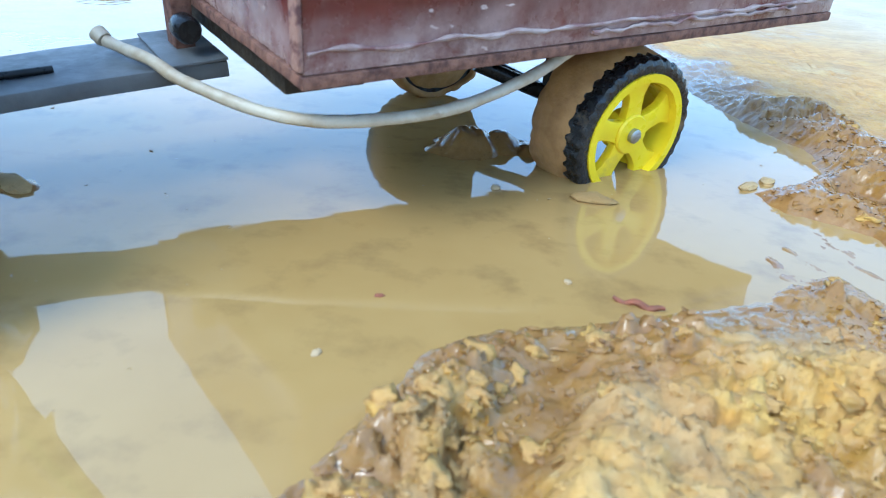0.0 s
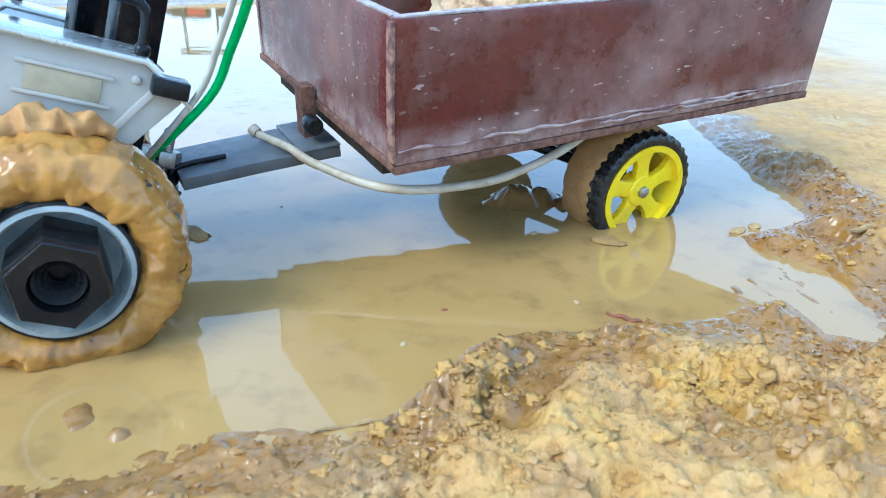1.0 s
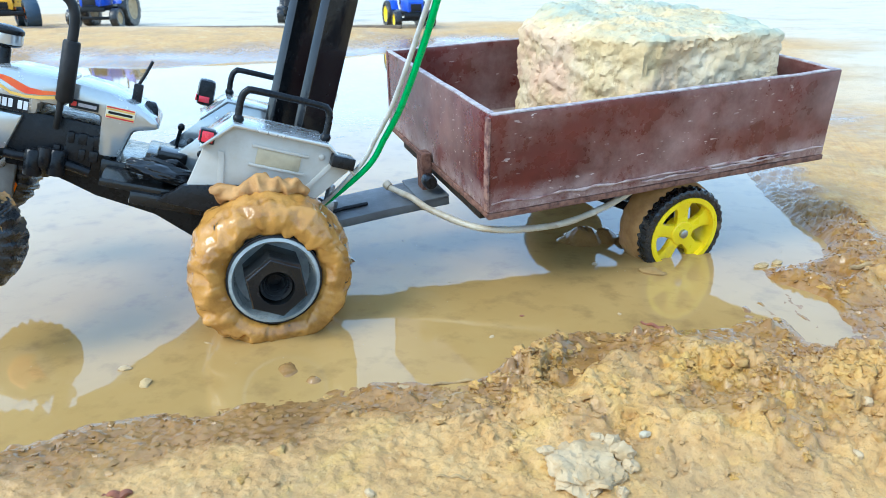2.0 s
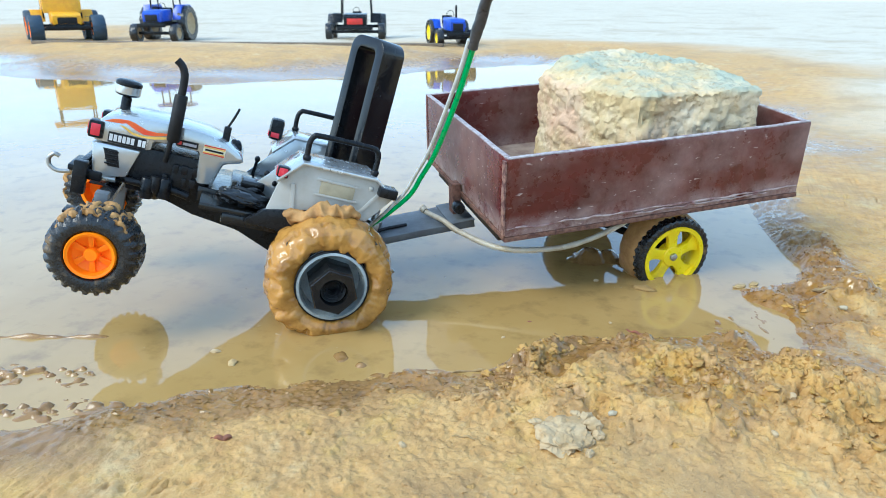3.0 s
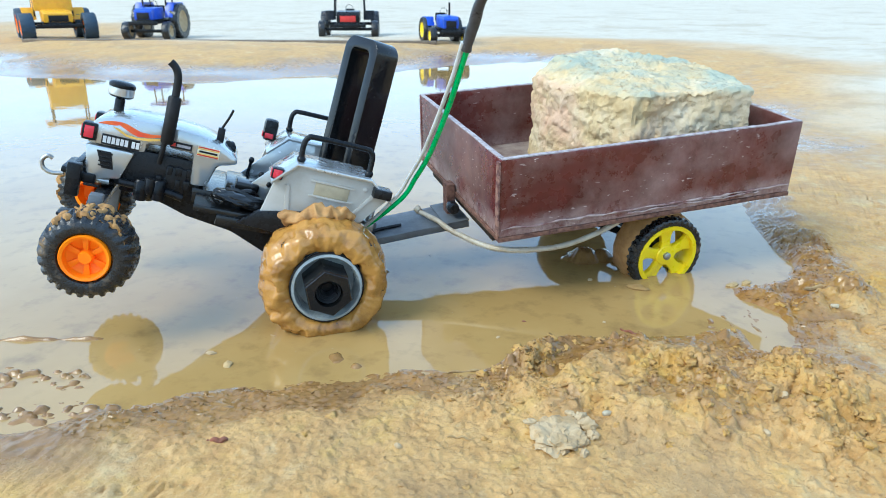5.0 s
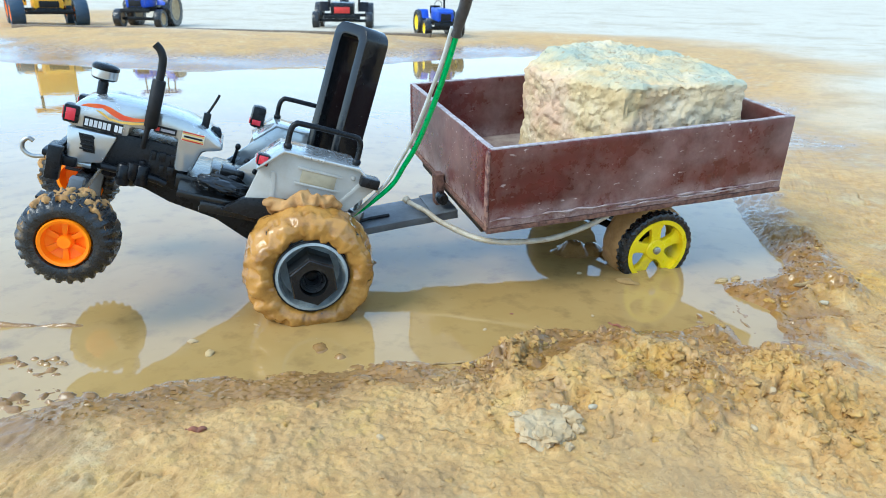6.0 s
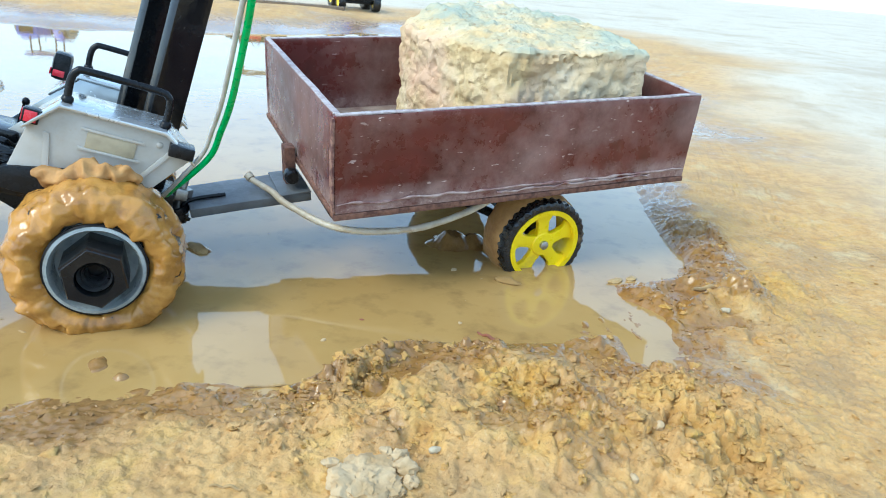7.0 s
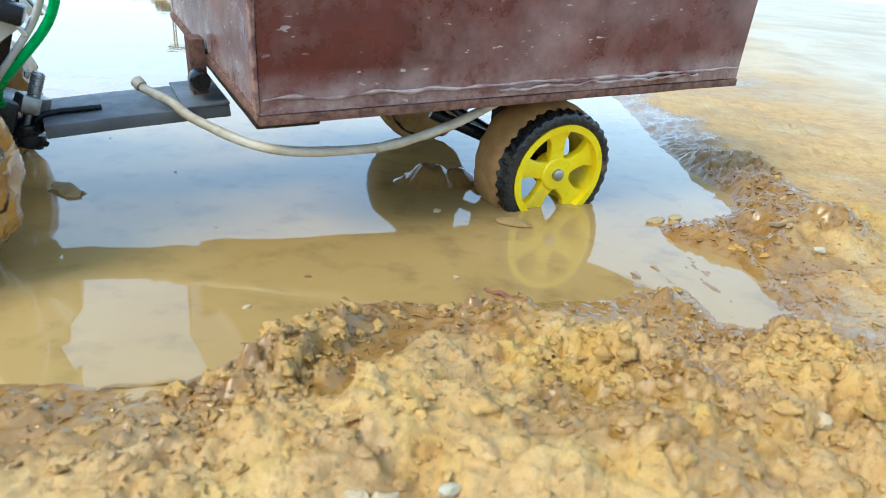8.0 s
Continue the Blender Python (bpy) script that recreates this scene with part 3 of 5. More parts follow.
def grid_mesh(name, xs, ys, z, material):
    nx, ny = len(xs), len(ys)
    gx, gy = np.meshgrid(xs, ys)
    co = np.stack([gx, gy, z], -1).reshape(-1, 3).astype(np.float32)
    i = np.arange(nx * ny).reshape(ny, nx)
    quads = np.stack([i[:-1, :-1], i[:-1, 1:], i[1:, 1:], i[1:, :-1]], -1).reshape(-1, 4)
    me = bpy.data.meshes.new(name)
    me.vertices.add(len(co))
    me.vertices.foreach_set("co", co.ravel())
    me.loops.add(quads.size)
    me.loops.foreach_set("vertex_index", quads.ravel().astype(np.int32))
    me.polygons.add(len(quads))
    me.polygons.foreach_set("loop_start", np.arange(0, quads.size, 4, dtype=np.int32))
    me.polygons.foreach_set("use_smooth", np.ones(len(quads), bool))
    me.update(calc_edges=True)
    me.materials.append(material)
    return new(name, me)


GX, GY = axis(-0.18, 0.35, 0.00095, 70, 1.06), axis(0.055, 0.54, 0.00095, 70, 1.06)
mx, my = np.meshgrid(GX, GY)
GZ, SD, SOIL, CHURN = ground_height(mx, my)

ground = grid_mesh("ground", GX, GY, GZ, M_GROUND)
soil = ground.data.attributes.new("soil", "FLOAT_VECTOR", "POINT")
soil.data.foreach_set("vector", SOIL.reshape(-1).astype(np.float32))
tagged(ground, "tan mud bank, churned and cracked, wet along the puddle", "ground", kind="structure")

wx, wy = axis(-0.30, 0.36, 0.012, 3.2, 1.2), axis(0.0, 0.55, 0.012, 2.2, 1.2)
gx2, gy2 = np.meshgrid(wx, wy)
wz = 0.00012 * rough2(gx2, gy2, 14, 12)
water = tagged(grid_mesh("water", wx, wy, wz, M_WATER), "still opaque brown puddle water mirroring the sky", "puddle", kind="structure")


def ground_at(x, y):
    i, j = min(int(np.searchsorted(GX, x)), len(GX) - 1), min(int(np.searchsorted(GY, y)), len(GY) - 1)
    return float(GZ[j, i])


# ---------- wheels ----------
def lugs(r0, depth, count, skew, y_mid, half):
    """Tread blocks slanting across the tyre."""
    def f(r, y, a):
        if r < r0 - 1e-6:
            return r, y
        s = math.sin(count * a + skew * (y - y_mid) / half)
        return r + depth * (0.5 + 0.5 * max(-1, min(1, 2.6 * s))), y
    return f


def spoked_rim(parent, r, width, material):
    rim = part("rim", ring_solid([(r, 0.0), (r, width), (r * 0.90, width), (r * 0.86, 0.0035), (r * 0.87, 0.0)], 64), material, parent, "yellow plastic five-spoke rim")
    hub = lathe([(0.0085, 0.0115), (0.0085, 0.0030), (0.0078, 0.0022), (0.0030, 0.0022), (0.0028, 0.004)], 32)
    part("hub", hub, material, rim)
    for k in range(5):
        a = radians(90 + 12 + 72 * k)
        half = [(0.0055, 0.0048), (0.0115, 0.0040), (0.0165, 0.0043), (0.0198, 0.0062), (r * 0.885, 0.0088)]
        out = [(u * math.cos(a) - v * math.sin(a), u * math.sin(a) + v * math.cos(a)) for u, v in half]
        out += [(u * math.cos(a) + v * math.sin(a), u * math.sin(a) - v * math.cos(a)) for u, v in half[::-1]]
        part("spoke", prism(out, 0.0034, 0.0075, 0.0008), material, rim)
    part("screw", joined(lathe([(0.0030, 0.003), (0.0030, 0.0004), (0.0024, 0.0), (0.0, 0.0)], 20), block(-0.0024, 0.0024, -0.0002, 0.001, -0.0005, 0.0005, 0)), M_STEEL, rim, "steel axle screw")
    return rim


def trailer_wheel(parent, m):
    w = new("wheel")
    w.parent, w.matrix_basis = parent, m
    R, W = 0.0325, 0.027
    prof = [(0.0258, 0.0008), (0.0290, 0.0002), (0.0306, 0.0012), (0.0312, 0.003), (0.0312, 0.009), (0.0312, 0.016), (0.0312, 0.024), (0.0304, 0.0262), (0.0258, 0.0265)]
    part("tyre", ring_solid(prof, 150, lugs(0.0304, 0.0008, 34, 2.2, W / 2, W / 2)), M_TYRE, w, "black ribbed rubber tyre")

    def cake(r, y, a):
        k = noise.fractal(Vector((math.cos(a) * 3, y * 160, math.sin(a) * 3)), 0.8, 2.0, 4)
        edge = max(0.0, (0.0125 - y) / 0.006)
        return r + 0.0009 * k - 0.0030 * edge * (0.55 + 0.9 * max(0, k)), y + 0.0015 * k
    part("mud_coat", ring_solid([(0.0300, 0.0062), (0.0326, 0.0068), (0.0336, 0.010), (0.0338, 0.018), (0.0334, 0.0262), (0.0318, 0.0285), (0.0295, 0.0278)], 140, cake), M_MUDCAKE, w, "cracked tan mud caked on the tread")
    spoked_rim(w, 0.0260, 0.024, M_YELLOW)
    return w


# ---------- trailer ----------
L, W, H, T = 0.2446, 0.186, 0.0547, 0.0045
trailer = thing("trailer", pose(0.0598, 0.2745, 0.0546, 5.93, -3.05, 39.77), "maroon board tipping trailer leaning in the puddle, mud-splashed", "trailer")


def board(x0, x1, y0, y1, z0, z1, seed):
    own = block(x0, x1, y0, y1, z0, z1, 0.0007)
    bmesh.ops.subdivide_edges(own, edges=[e for e in own.edges if e.calc_length() > 0.04], cuts=14, use_grid_fill=True)
    for v in own.verts:
        v.co += Vector((noise.noise(v.co * 22 + Vector((seed, 0, 0))), noise.noise(v.co * 22 + Vector((0, seed, 3))), noise.noise(v.co * 60 + Vector((1, seed, 0))))) * 0.0005
    return own


part("side_panel", board(0.0, L, 0, T, -0.001, H, 1), M_MAROON, trailer)
part("side_panel", board(0.0, L, W - T, W, -0.001, H, 2), M_MAROON, trailer)
part("front_panel", board(0.0003, T, T, W - T, -0.001, H, 3), M_MAROON, trailer)
part("rear_panel", board(L - T, L - 0.0003, T, W - T, -0.001, H, 4), M_MAROON, trailer)
part("floor_panel", board(-0.0008, L + 0.0005, -0.0006, W + 0.0006, -0.0048, -0.0012, 5), M_PLYEDGE, trailer, "raw splintered board floor edge")
part("floor_sheet", block(T, L - T, T, W - T, -0.0012, 0.001, 0), surface("dusty floor board", (0.30, 0.24, 0.19), (0.16, 0.10, 0.08), rough=0.8, scale=40, bump=0.5), trailer, "dusty grey floor inside the box")
for y0, y1 in ((0.0004, T - 0.0004), (W - T + 0.0004, W - 0.0004)):
    part("edge_strip", board(0.001, L - 0.001, y0, y1, H - 0.0003, H + 0.0007, 6), M_EDGEWHITE, trailer, "pale worn top edge")
for x0, x1 in ((0.0004, T - 0.0004), (L - T + 0.0004, L - 0.0006)):
    part("edge_strip", board(x0, x1, T, W - T, H - 0.0003, H + 0.0007, 7), M_EDGEWHITE, trailer, "pale worn top edge")
part("corner_edge", board(-0.0016, 0.0, -0.0006, T, 0.0, H - 0.001, 8), M_RAWEDGE, trailer, "chipped raw board corner")


def bead(a, b, seed):
    pts = []
    for k in range(41):
        t = k / 40
        p = Vector(a).lerp(Vector(b), t)
        pts.append(p + Vector((0, 0, 0.0016 * noise.noise(Vector((t * 13, seed, 0))) + 0.0009 * noise.noise(Vector((t * 60, seed, 5))))))
    return tube(pts, lambda t: 0.0007 + 0.0008 * noise.noise(Vector((t * 31, seed, 9))), 8, steps=2, rough=0.5)


part("glue_bead", bead((0.001, -0.0004, 0.0045), (L - 0.002, -0.0004, 0.0045), 1.0), M_GLUE, trailer, "wavy bead of glue and mud along the lower edge")
part("glue_bead", bead((0.10, -0.0006, 0.0022), (L - 0.03, -0.0006, 0.0028), 4.0), M_GLUE, trailer)
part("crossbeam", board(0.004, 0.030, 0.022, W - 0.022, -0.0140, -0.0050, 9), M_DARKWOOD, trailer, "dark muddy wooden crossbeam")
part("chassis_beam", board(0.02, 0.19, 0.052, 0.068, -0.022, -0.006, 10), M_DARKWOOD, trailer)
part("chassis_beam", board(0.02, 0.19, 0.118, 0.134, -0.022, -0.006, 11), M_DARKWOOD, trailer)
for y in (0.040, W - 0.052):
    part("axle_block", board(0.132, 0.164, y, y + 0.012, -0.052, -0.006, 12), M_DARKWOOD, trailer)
part("axle", tube([(0.148, 0.012, -0.0465), (0.148, W - 0.012, -0.0465)], 0.003, 12, steps=1), M_BLACK, trailer, "black axle rod")
part("tie_rod", tube([(0.10, 0.058, -0.026), (0.142, 0.042, -0.044)], 0.0032, 12, steps=1), M_BLACK, trailer)
drawbar = part("drawbar", board(-0.071, 0.004, 0.074, 0.112, -0.0262, -0.0205, 13), M_DRAWBAR, trailer, "grey painted flat drawbar", m=pose(0, 0, 0.0005, 0, -3, 0))
part("top_plate", board(-0.016, 0.004, 0.073, 0.113, -0.0204, -0.0192, 14), M_DRAWBAR, drawbar)
part("bracket", board(-0.008, -0.001, 0.089, 0.099, -0.0195, 0.006, 15), M_PLYEDGE, trailer, "brown splintered wooden post under the front board")
part("hinge_bolt", lathe([(0.0, -0.004), (0.0038, -0.004), (0.0046, -0.002), (0.0046, 0.004), (0.0038, 0.006), (0.0, 0.006)], 20), M_BLACK, trailer, m=pose(-0.006, 0.080, -0.010, 0, 0, 0))
rod = tube([(-0.048, 0.088, -0.0196), (-0.066, 0.087, -0.0192), (-0.0735, 0.086, -0.0210), (-0.0755, 0.086, -0.028), (-0.072, 0.087, -0.033)], 0.0013, 10)
part("hook_rod", rod, M_BLACK, drawbar, "bent black wire hook")
part("eye", ring_solid([(0.0052, -0.0022), (0.0075, -0.0022), (0.0082, 0), (0.0075, 0.0022), (0.0052, 0.0022)], 28), M_BLACK, drawbar, "black hitch eye", m=pose(-0.0785, 0.087, -0.024, 90, 0, 0))
cable = tube([(-0.0285, 0.0955, -0.0165), (-0.0250, 0.089, -0.0172), (-0.0190, 0.077, -0.0184), (-0.0110, 0.062, -0.0225), (0.012, 0.032, -0.0265), (0.050, 0.014, -0.0235), (0.085, 0.011, -0.0155), (0.118, 0.018, -0.0065)], 0.0021, 14, rough=0.15)
part("cable", cable, M_HOSE, trailer, "dirty cream cable sagging under the box")
part("cable_end", lathe([(0, 0), (0.0026, 0.0), (0.0029, 0.001), (0.0029, 0.004), (0.002, 0.0045)], 14), M_HOSE, trailer, m=pose(-0.0288, 0.0962, -0.0161, 25, 0, 25))
trailer_wheel(trailer, pose(0.1478, 0.0089, -0.0465, 0, 8, 0))
far_wheel = trailer_wheel(trailer, pose(0.1478, W - 0.0089, -0.0465, 0, 150, 180))
part("mud_plug", lathe([(0.0, 0.0275), (0.016, 0.0282), (0.027, 0.0272), (0.030, 0.024), (0.025, 0.014), (0.0, 0.012)], 60, None, lambda r, y, a: (r, y + 0.0014 * noise.fractal(Vector((r * 90 * math.cos(a), r * 90 * math.sin(a), 1)), 0.8, 2, 4))), M_MUDCAKE, far_wheel, "wet mud packed behind the rim")

# ---------- stone in the trailer ----------
PLAN = [(0.119, 0.036), (0.166, 0.027), (0.213, 0.021), (0.224, 0.060), (0.217, 0.128), (0.176, 0.166), (0.130, 0.170), (0.091, 0.150), (0.090, 0.110), (0.104, 0.070)]
CORE = Vector((0.155, 0.098))


def plan_radius(a):
    d, best = Vector((math.cos(a), math.sin(a))), 0.05
    for (ax, ay), (bx, by) in zip(PLAN, PLAN[1:] + PLAN[:1]):
        p, e = Vector((ax, ay)) - CORE, Vector((bx - ax, by - ay))
        den = d.x * e.y - d.y * e.x
        if abs(den) > 1e-9:
            t, u = (p.x * e.y - p.y * e.x) / den, (p.x * d.y - p.y * d.x) / den
            if t > 0 and -1e-6 <= u <= 1 + 1e-6:
                best = t
    return best


rock_bm = bmesh.new()
rings = []
levels = [(1.01, 0.0)] + [(1.015 - 0.03 * k / 44, k / 44) for k in range(1, 44)] + [(0.982, 0.990), (0.972, 1.0)] + [(0.972 * (1 - k / 44), 1.0) for k in range(1, 44)]
for sc, zf in levels:
    ring = []
    for i in range(330):
        a = 2 * math.pi * i / 330
        r = plan_radius(a) * sc
        x, y = CORE.x + r * math.cos(a), CORE.y + r * math.sin(a)
        top = 0.0765 + 0.045 * (y - 0.035) - 0.35 * max(0, 0.120 - x) + 0.0020 * noise.noise(Vector((x * 30, y * 30, 0)))
        p = Vector((x, y, zf * top))
        out = Vector((math.cos(a), math.sin(a), 0)) if zf < 0.98 else Vector((0, 0, 1))
        q = p * 1.0
        p += out * ((0.0026 if zf < 0.98 else 0.0016) * noise.fractal(q * 38, 0.8, 2.1, 5) + 0.0018 * noise.fractal(q * 130 + Vector((3, 1, 2)), 0.7, 2.1, 5) - 0.0035 * max(0.0, noise.noise(q * 150 + Vector((7, 2, 5))) - 0.25) - 0.003 * max(0.0, noise.noise(q * 320) - 0.3)) * min(1.0, 0.25 + zf * 3)
        p.z = max(p.z, 0.0)
        ring.append(rock_bm.verts.new(p))
    rings.append(ring)
for u, v in zip(rings, rings[1:]):
    for i in range(330):
        rock_bm.faces.new((u[i], u[(i + 1) % 330], v[(i + 1) % 330], v[i]))
rock_bm.faces.new(rings[-1])
rock_bm.faces.new(rings[0][::-1])
solid("stone_block", rock_bm, M_ROCK, trailer.matrix_basis @ pose(0, 0, 0.0012), "large buff stone with pink and grey-green patches, in the trailer", "stone")


# ---------- tractor ----------
tractor = thing("toy_tractor", pose(-0.0988, 0.2716, 0.0008, 1.39, -16.8, 216.5), "silver and black toy tractor rearing in the puddle, mud-caked wheels", "toy tractor")


def rear_wheel(m):
    w = new("rear_wheel")
    w.parent, w.matrix_basis = tractor, m
    part("tyre", ring_solid([(0.0235, -0.002), (0.030, 0.0), (0.0365, -0.003), (0.0378, -0.010), (0.0378, -0.030), (0.0365, -0.038), (0.028, -0.040), (0.0235, -0.037)], 120, lugs(0.0364, 0.0030, 16, 2.4, -0.02, 0.02)), M_TYRE, w)

    def cake(r, y, a):
        q = Vector((r * math.cos(a), y, r * math.sin(a)))
        k = noise.fractal(q * 75, 0.9, 2.1, 4)
        fine = noise.fractal(q * 260 + Vector((2, 5, 1)), 0.8, 2.1, 3)
        pit = -0.0030 * max(0.0, noise.noise(q * 130 + Vector((4, 4, 4))) - 0.28)
        return r + 0.0008 + 0.0026 * k + 0.0003 * fine + pit * 3, y + 0.0004 + 0.0016 * noise.fractal(q * 85 + Vector((9, 2, 4)), 0.9, 2.1, 4) + 0.0005 * fine
    prof = [(0.0228, -0.0010), (0.0250, 0.0022), (0.0300, 0.0040), (0.0352, 0.0028), (0.0390, -0.0015), (0.0406, -0.0085), (0.0410, -0.020), (0.0406, -0.031), (0.0385, -0.039), (0.033, -0.0425), (0.026, -0.041)]
    dense = []
    for (r0, y0), (r1, y1) in zip(prof, prof[1:]):
        dense += [(r0 + (r1 - r0) * t / 3, y0 + (y1 - y0) * t / 3) for t in range(3)]
    dense.append(prof[-1])
    part("mud_coat", ring_solid(dense, 260, cake), M_MUDWET, w, "thick glistening coat of wet tan mud")
    rim = part("rim", ring_solid([(0.0236, 0.0012), (0.0228, 0.0030), (0.0212, 0.0034), (0.0203, 0.0020), (0.0190, -0.010), (0.0120, -0.012), (0.0120, -0.016), (0.0236, -0.016)], 64), M_RIMGREY, w, "dull grey plastic rim")
    part("rim_line", ring_solid([(0.0240, 0.0004), (0.0240, 0.0022), (0.0231, 0.0030), (0.0229, 0.0012)], 64), M_BLACKMATT, rim)
    hexa = [(0.0160 * math.cos(radians(60 * k + 14)), 0.0160 * math.sin(radians(60 * k + 14))) for k in range(6)]
    bm = bmesh.new()
    inner = [(0.0088 * math.cos(2 * math.pi * k / 36), 0.0088 * math.sin(2 * math.pi * k / 36)) for k in range(36)]
    layers = []
    for y in (-0.013, 0.0120):
        layers.append([bm.verts.new((x, y, z)) for x, z in hexa])
    cap = [bm.verts.new((x * 0.93, 0.0138, z * 0.93)) for x, z in hexa]
    for a, b in ((layers[0], layers[1]), (layers[1], cap)):
        for k in range(6):
            bm.faces.new((a[k], a[(k + 1) % 6], b[(k + 1) % 6], b[k]))
    rim_in = [bm.verts.new((x, 0.0138, z)) for x, z in inner]
    deep = [bm.verts.new((x * 0.92, -0.008, z * 0.92)) for x, z in inner]
    for k in range(36):
        bm.faces.new((rim_in[k], rim_in[(k + 1) % 36], deep[(k + 1) % 36], deep[k]))
        bm.faces.new((cap[(int(k / 6 + 0.5 - 14 / 60)) % 6], rim_in[k], rim_in[(k + 1) % 36]))
    for k in range(6):
        ks = [i for i in range(36) if (int(i / 6 + 0.5 - 14 / 60)) % 6 == k]
        last = max(ks) if not (0 in ks and 35 in ks) else max(i for i in ks if i < 18)
        bm.faces.new((cap[k], rim_in[(last + 1) % 36], cap[(k + 1) % 6]))
    bm.faces.new(deep)
    part("hub_nut", bm, M_GLOSSBLACK, rim, "black hexagonal hub nut, hollow in the middle")
    part("bearing", ring_solid([(0.0084, 0.0080), (0.0078, 0.0100), (0.0066, 0.0070), (0.0060, 0.0082), (0.0050, 0.0050), (0.0044, 0.0060), (0.0036, 0.000)], 36), M_DARKSTEEL, rim, "dark steel ring inside the hub")
    part("axle_end", lathe([(0.0, -0.002), (0.0030, -0.002), (0.0034, -0.003), (0.0034, -0.010), (0, -0.010)], 20), M_BLACKMATT, rim)
    return w


rear_wheel(pose(0, 0.0985, 0.031, 0, 8, 0))
rear_wheel(pose(0, -0.0985, 0.031, 0, 40, 180))


def front_wheel(m):
    w = new("front_wheel")
    w.parent, w.matrix_basis = tractor, m

    def chunk(r, y, a):
        if r < 0.0240:
            return r, y
        s = math.sin(25 * a + 4.6 * abs(y + 0.0165) / 0.0165)
        return r + 0.0014 * max(-0.35, min(1, 3.0 * s)), y
    prof = [(0.0152, -0.0035), (0.0172, -0.0008), (0.0205, 0.0), (0.0238, -0.0006), (0.0262, -0.0026), (0.0278, -0.006), (0.0285, -0.011), (0.0287, -0.0165), (0.0285, -0.022), (0.0278, -0.027), (0.0262, -0.031), (0.0225, -0.033), (0.0152, -0.031)]
    part("tyre", ring_solid(prof, 220, chunk), M_TYRE, w, "black tyre with chunky chevron tread")
    rim = part("rim", ring_solid([(0.0158, -0.0012), (0.0150, 0.0), (0.0132, -0.0006), (0.0124, -0.0065), (0.0050, -0.0085), (0.0050, -0.012), (0.0158, -0.012)], 64), M_ORANGE, w, "bright orange plastic rim")
    part("inner_disc", ring_solid([(0.0150, -0.0305), (0.0150, -0.0320), (0.0125, -0.0325), (0.0110, -0.022), (0.0040, -0.020), (0.0040, -0.018), (0.0150, -0.018)], 48), M_ORANGE, rim)
    part("hub", lathe([(0.0, -0.002), (0.0038, -0.002), (0.0045, -0.0032), (0.0050, -0.010), (0, -0.010)], 30), M_ORANGE, rim)
    for k in range(6):
        a = radians(60 * k + 20)
        out = [(u * math.cos(a) - v * math.sin(a), u * math.sin(a) + v * math.cos(a)) for u, v in ((0.0042, 0.0014), (0.0126, 0.0022), (0.0126, -0.0022), (0.0042, -0.0014))]
        part("spoke", prism(out, -0.0085, -0.0052, 0.0005), M_ORANGE, rim)
    def cap(r, y, a):
        q = Vector((r * math.cos(a), y, r * math.sin(a)))
        up = min(1.0, max(0.0, (math.sin(a + 0.2) - 0.30) / 0.5))
        k = noise.fractal(q * 190, 0.8, 2.1, 5)
        return r + 0.0052 * up * min(1.0, max(0.0, 0.55 + 1.1 * k)), y + 0.0008 * k
    rings = [(0.0255, -0.003 - 0.0013 * k) for k in range(22)]
    part("mud_cap", ring_solid([(0.022, -0.004)] + rings + [(0.022, -0.030)], 240, cap), M_MUDCAKE, w, "crumbly tan mud stuck on the top of the tread")
    return w


front_wheel(pose(0.1430, 0.0935, 0.0200, 0, 0, -3) @ Matrix.Diagonal((0.92, 0.95, 0.92, 1)))
front_wheel(pose(0.1580, -0.067, 0.0235, 0, -70, 174) @ Matrix.Diagonal((0.92, 0.95, 0.92, 1)))

part("chassis", joined(prism([(-0.034, 0.036), (-0.034, 0.054), (0.085, 0.054), (0.176, 0.054), (0.176, 0.0495), (0.140, 0.0485), (0.112, 0.042), (0.094, 0.036), (0.062, 0.031), (0.034, 0.019), (-0.010, 0.018)], -0.017, 0.017, 0.0015), block(-0.010, 0.010, -0.062, 0.062, 0.024, 0.040, 0.004)), M_BLACK, tractor, "black chassis and gearbox casing")
part("rear_axle", tube([(0, -0.097, 0.031), (0, 0.097, 0.031)], 0.006, 16, steps=1), M_BLACK, tractor)
part("front_axle", joined(block(0.142, 0.152, -0.034, 0.058, 0.040, 0.046, 0.002), block(0.143, 0.151, -0.010, 0.010, 0.044, 0.050, 0.001)), M_BLACK, tractor)
for s in (-1, 1):
    part("knuckle", block(0.143, 0.151, *((0.050, 0.059) if s > 0 else (-0.036, -0.029)), 0.012, 0.050, 0.001), M_DRAWBAR, tractor, "grey steering knuckle")
    part("hub_shaft", tube([(0.1450, s * 0.034, 0.0185), (0.1450, s * 0.062, 0.0185)], 0.004, 12, steps=1), M_ORANGE, tractor)
    part("step_bar", block(0.148, 0.168, *((0.042, 0.056) if s > 0 else (-0.040, -0.026)), 0.0320, 0.0338, 0.0005), M_BLACK, tractor)
hood = part("hood", prism([(0.1627, 0.0745), (0.1631, 0.084), (0.1583, 0.0920), (0.1438, 0.0968), (0.1132, 0.0975), (0.1132, 0.0825), (0.1256, 0.0822), (0.1258, 0.0752)], -0.026, 0.026, 0.0042), M_SILVER, tractor, "glossy silver bonnet with a red flame decal")
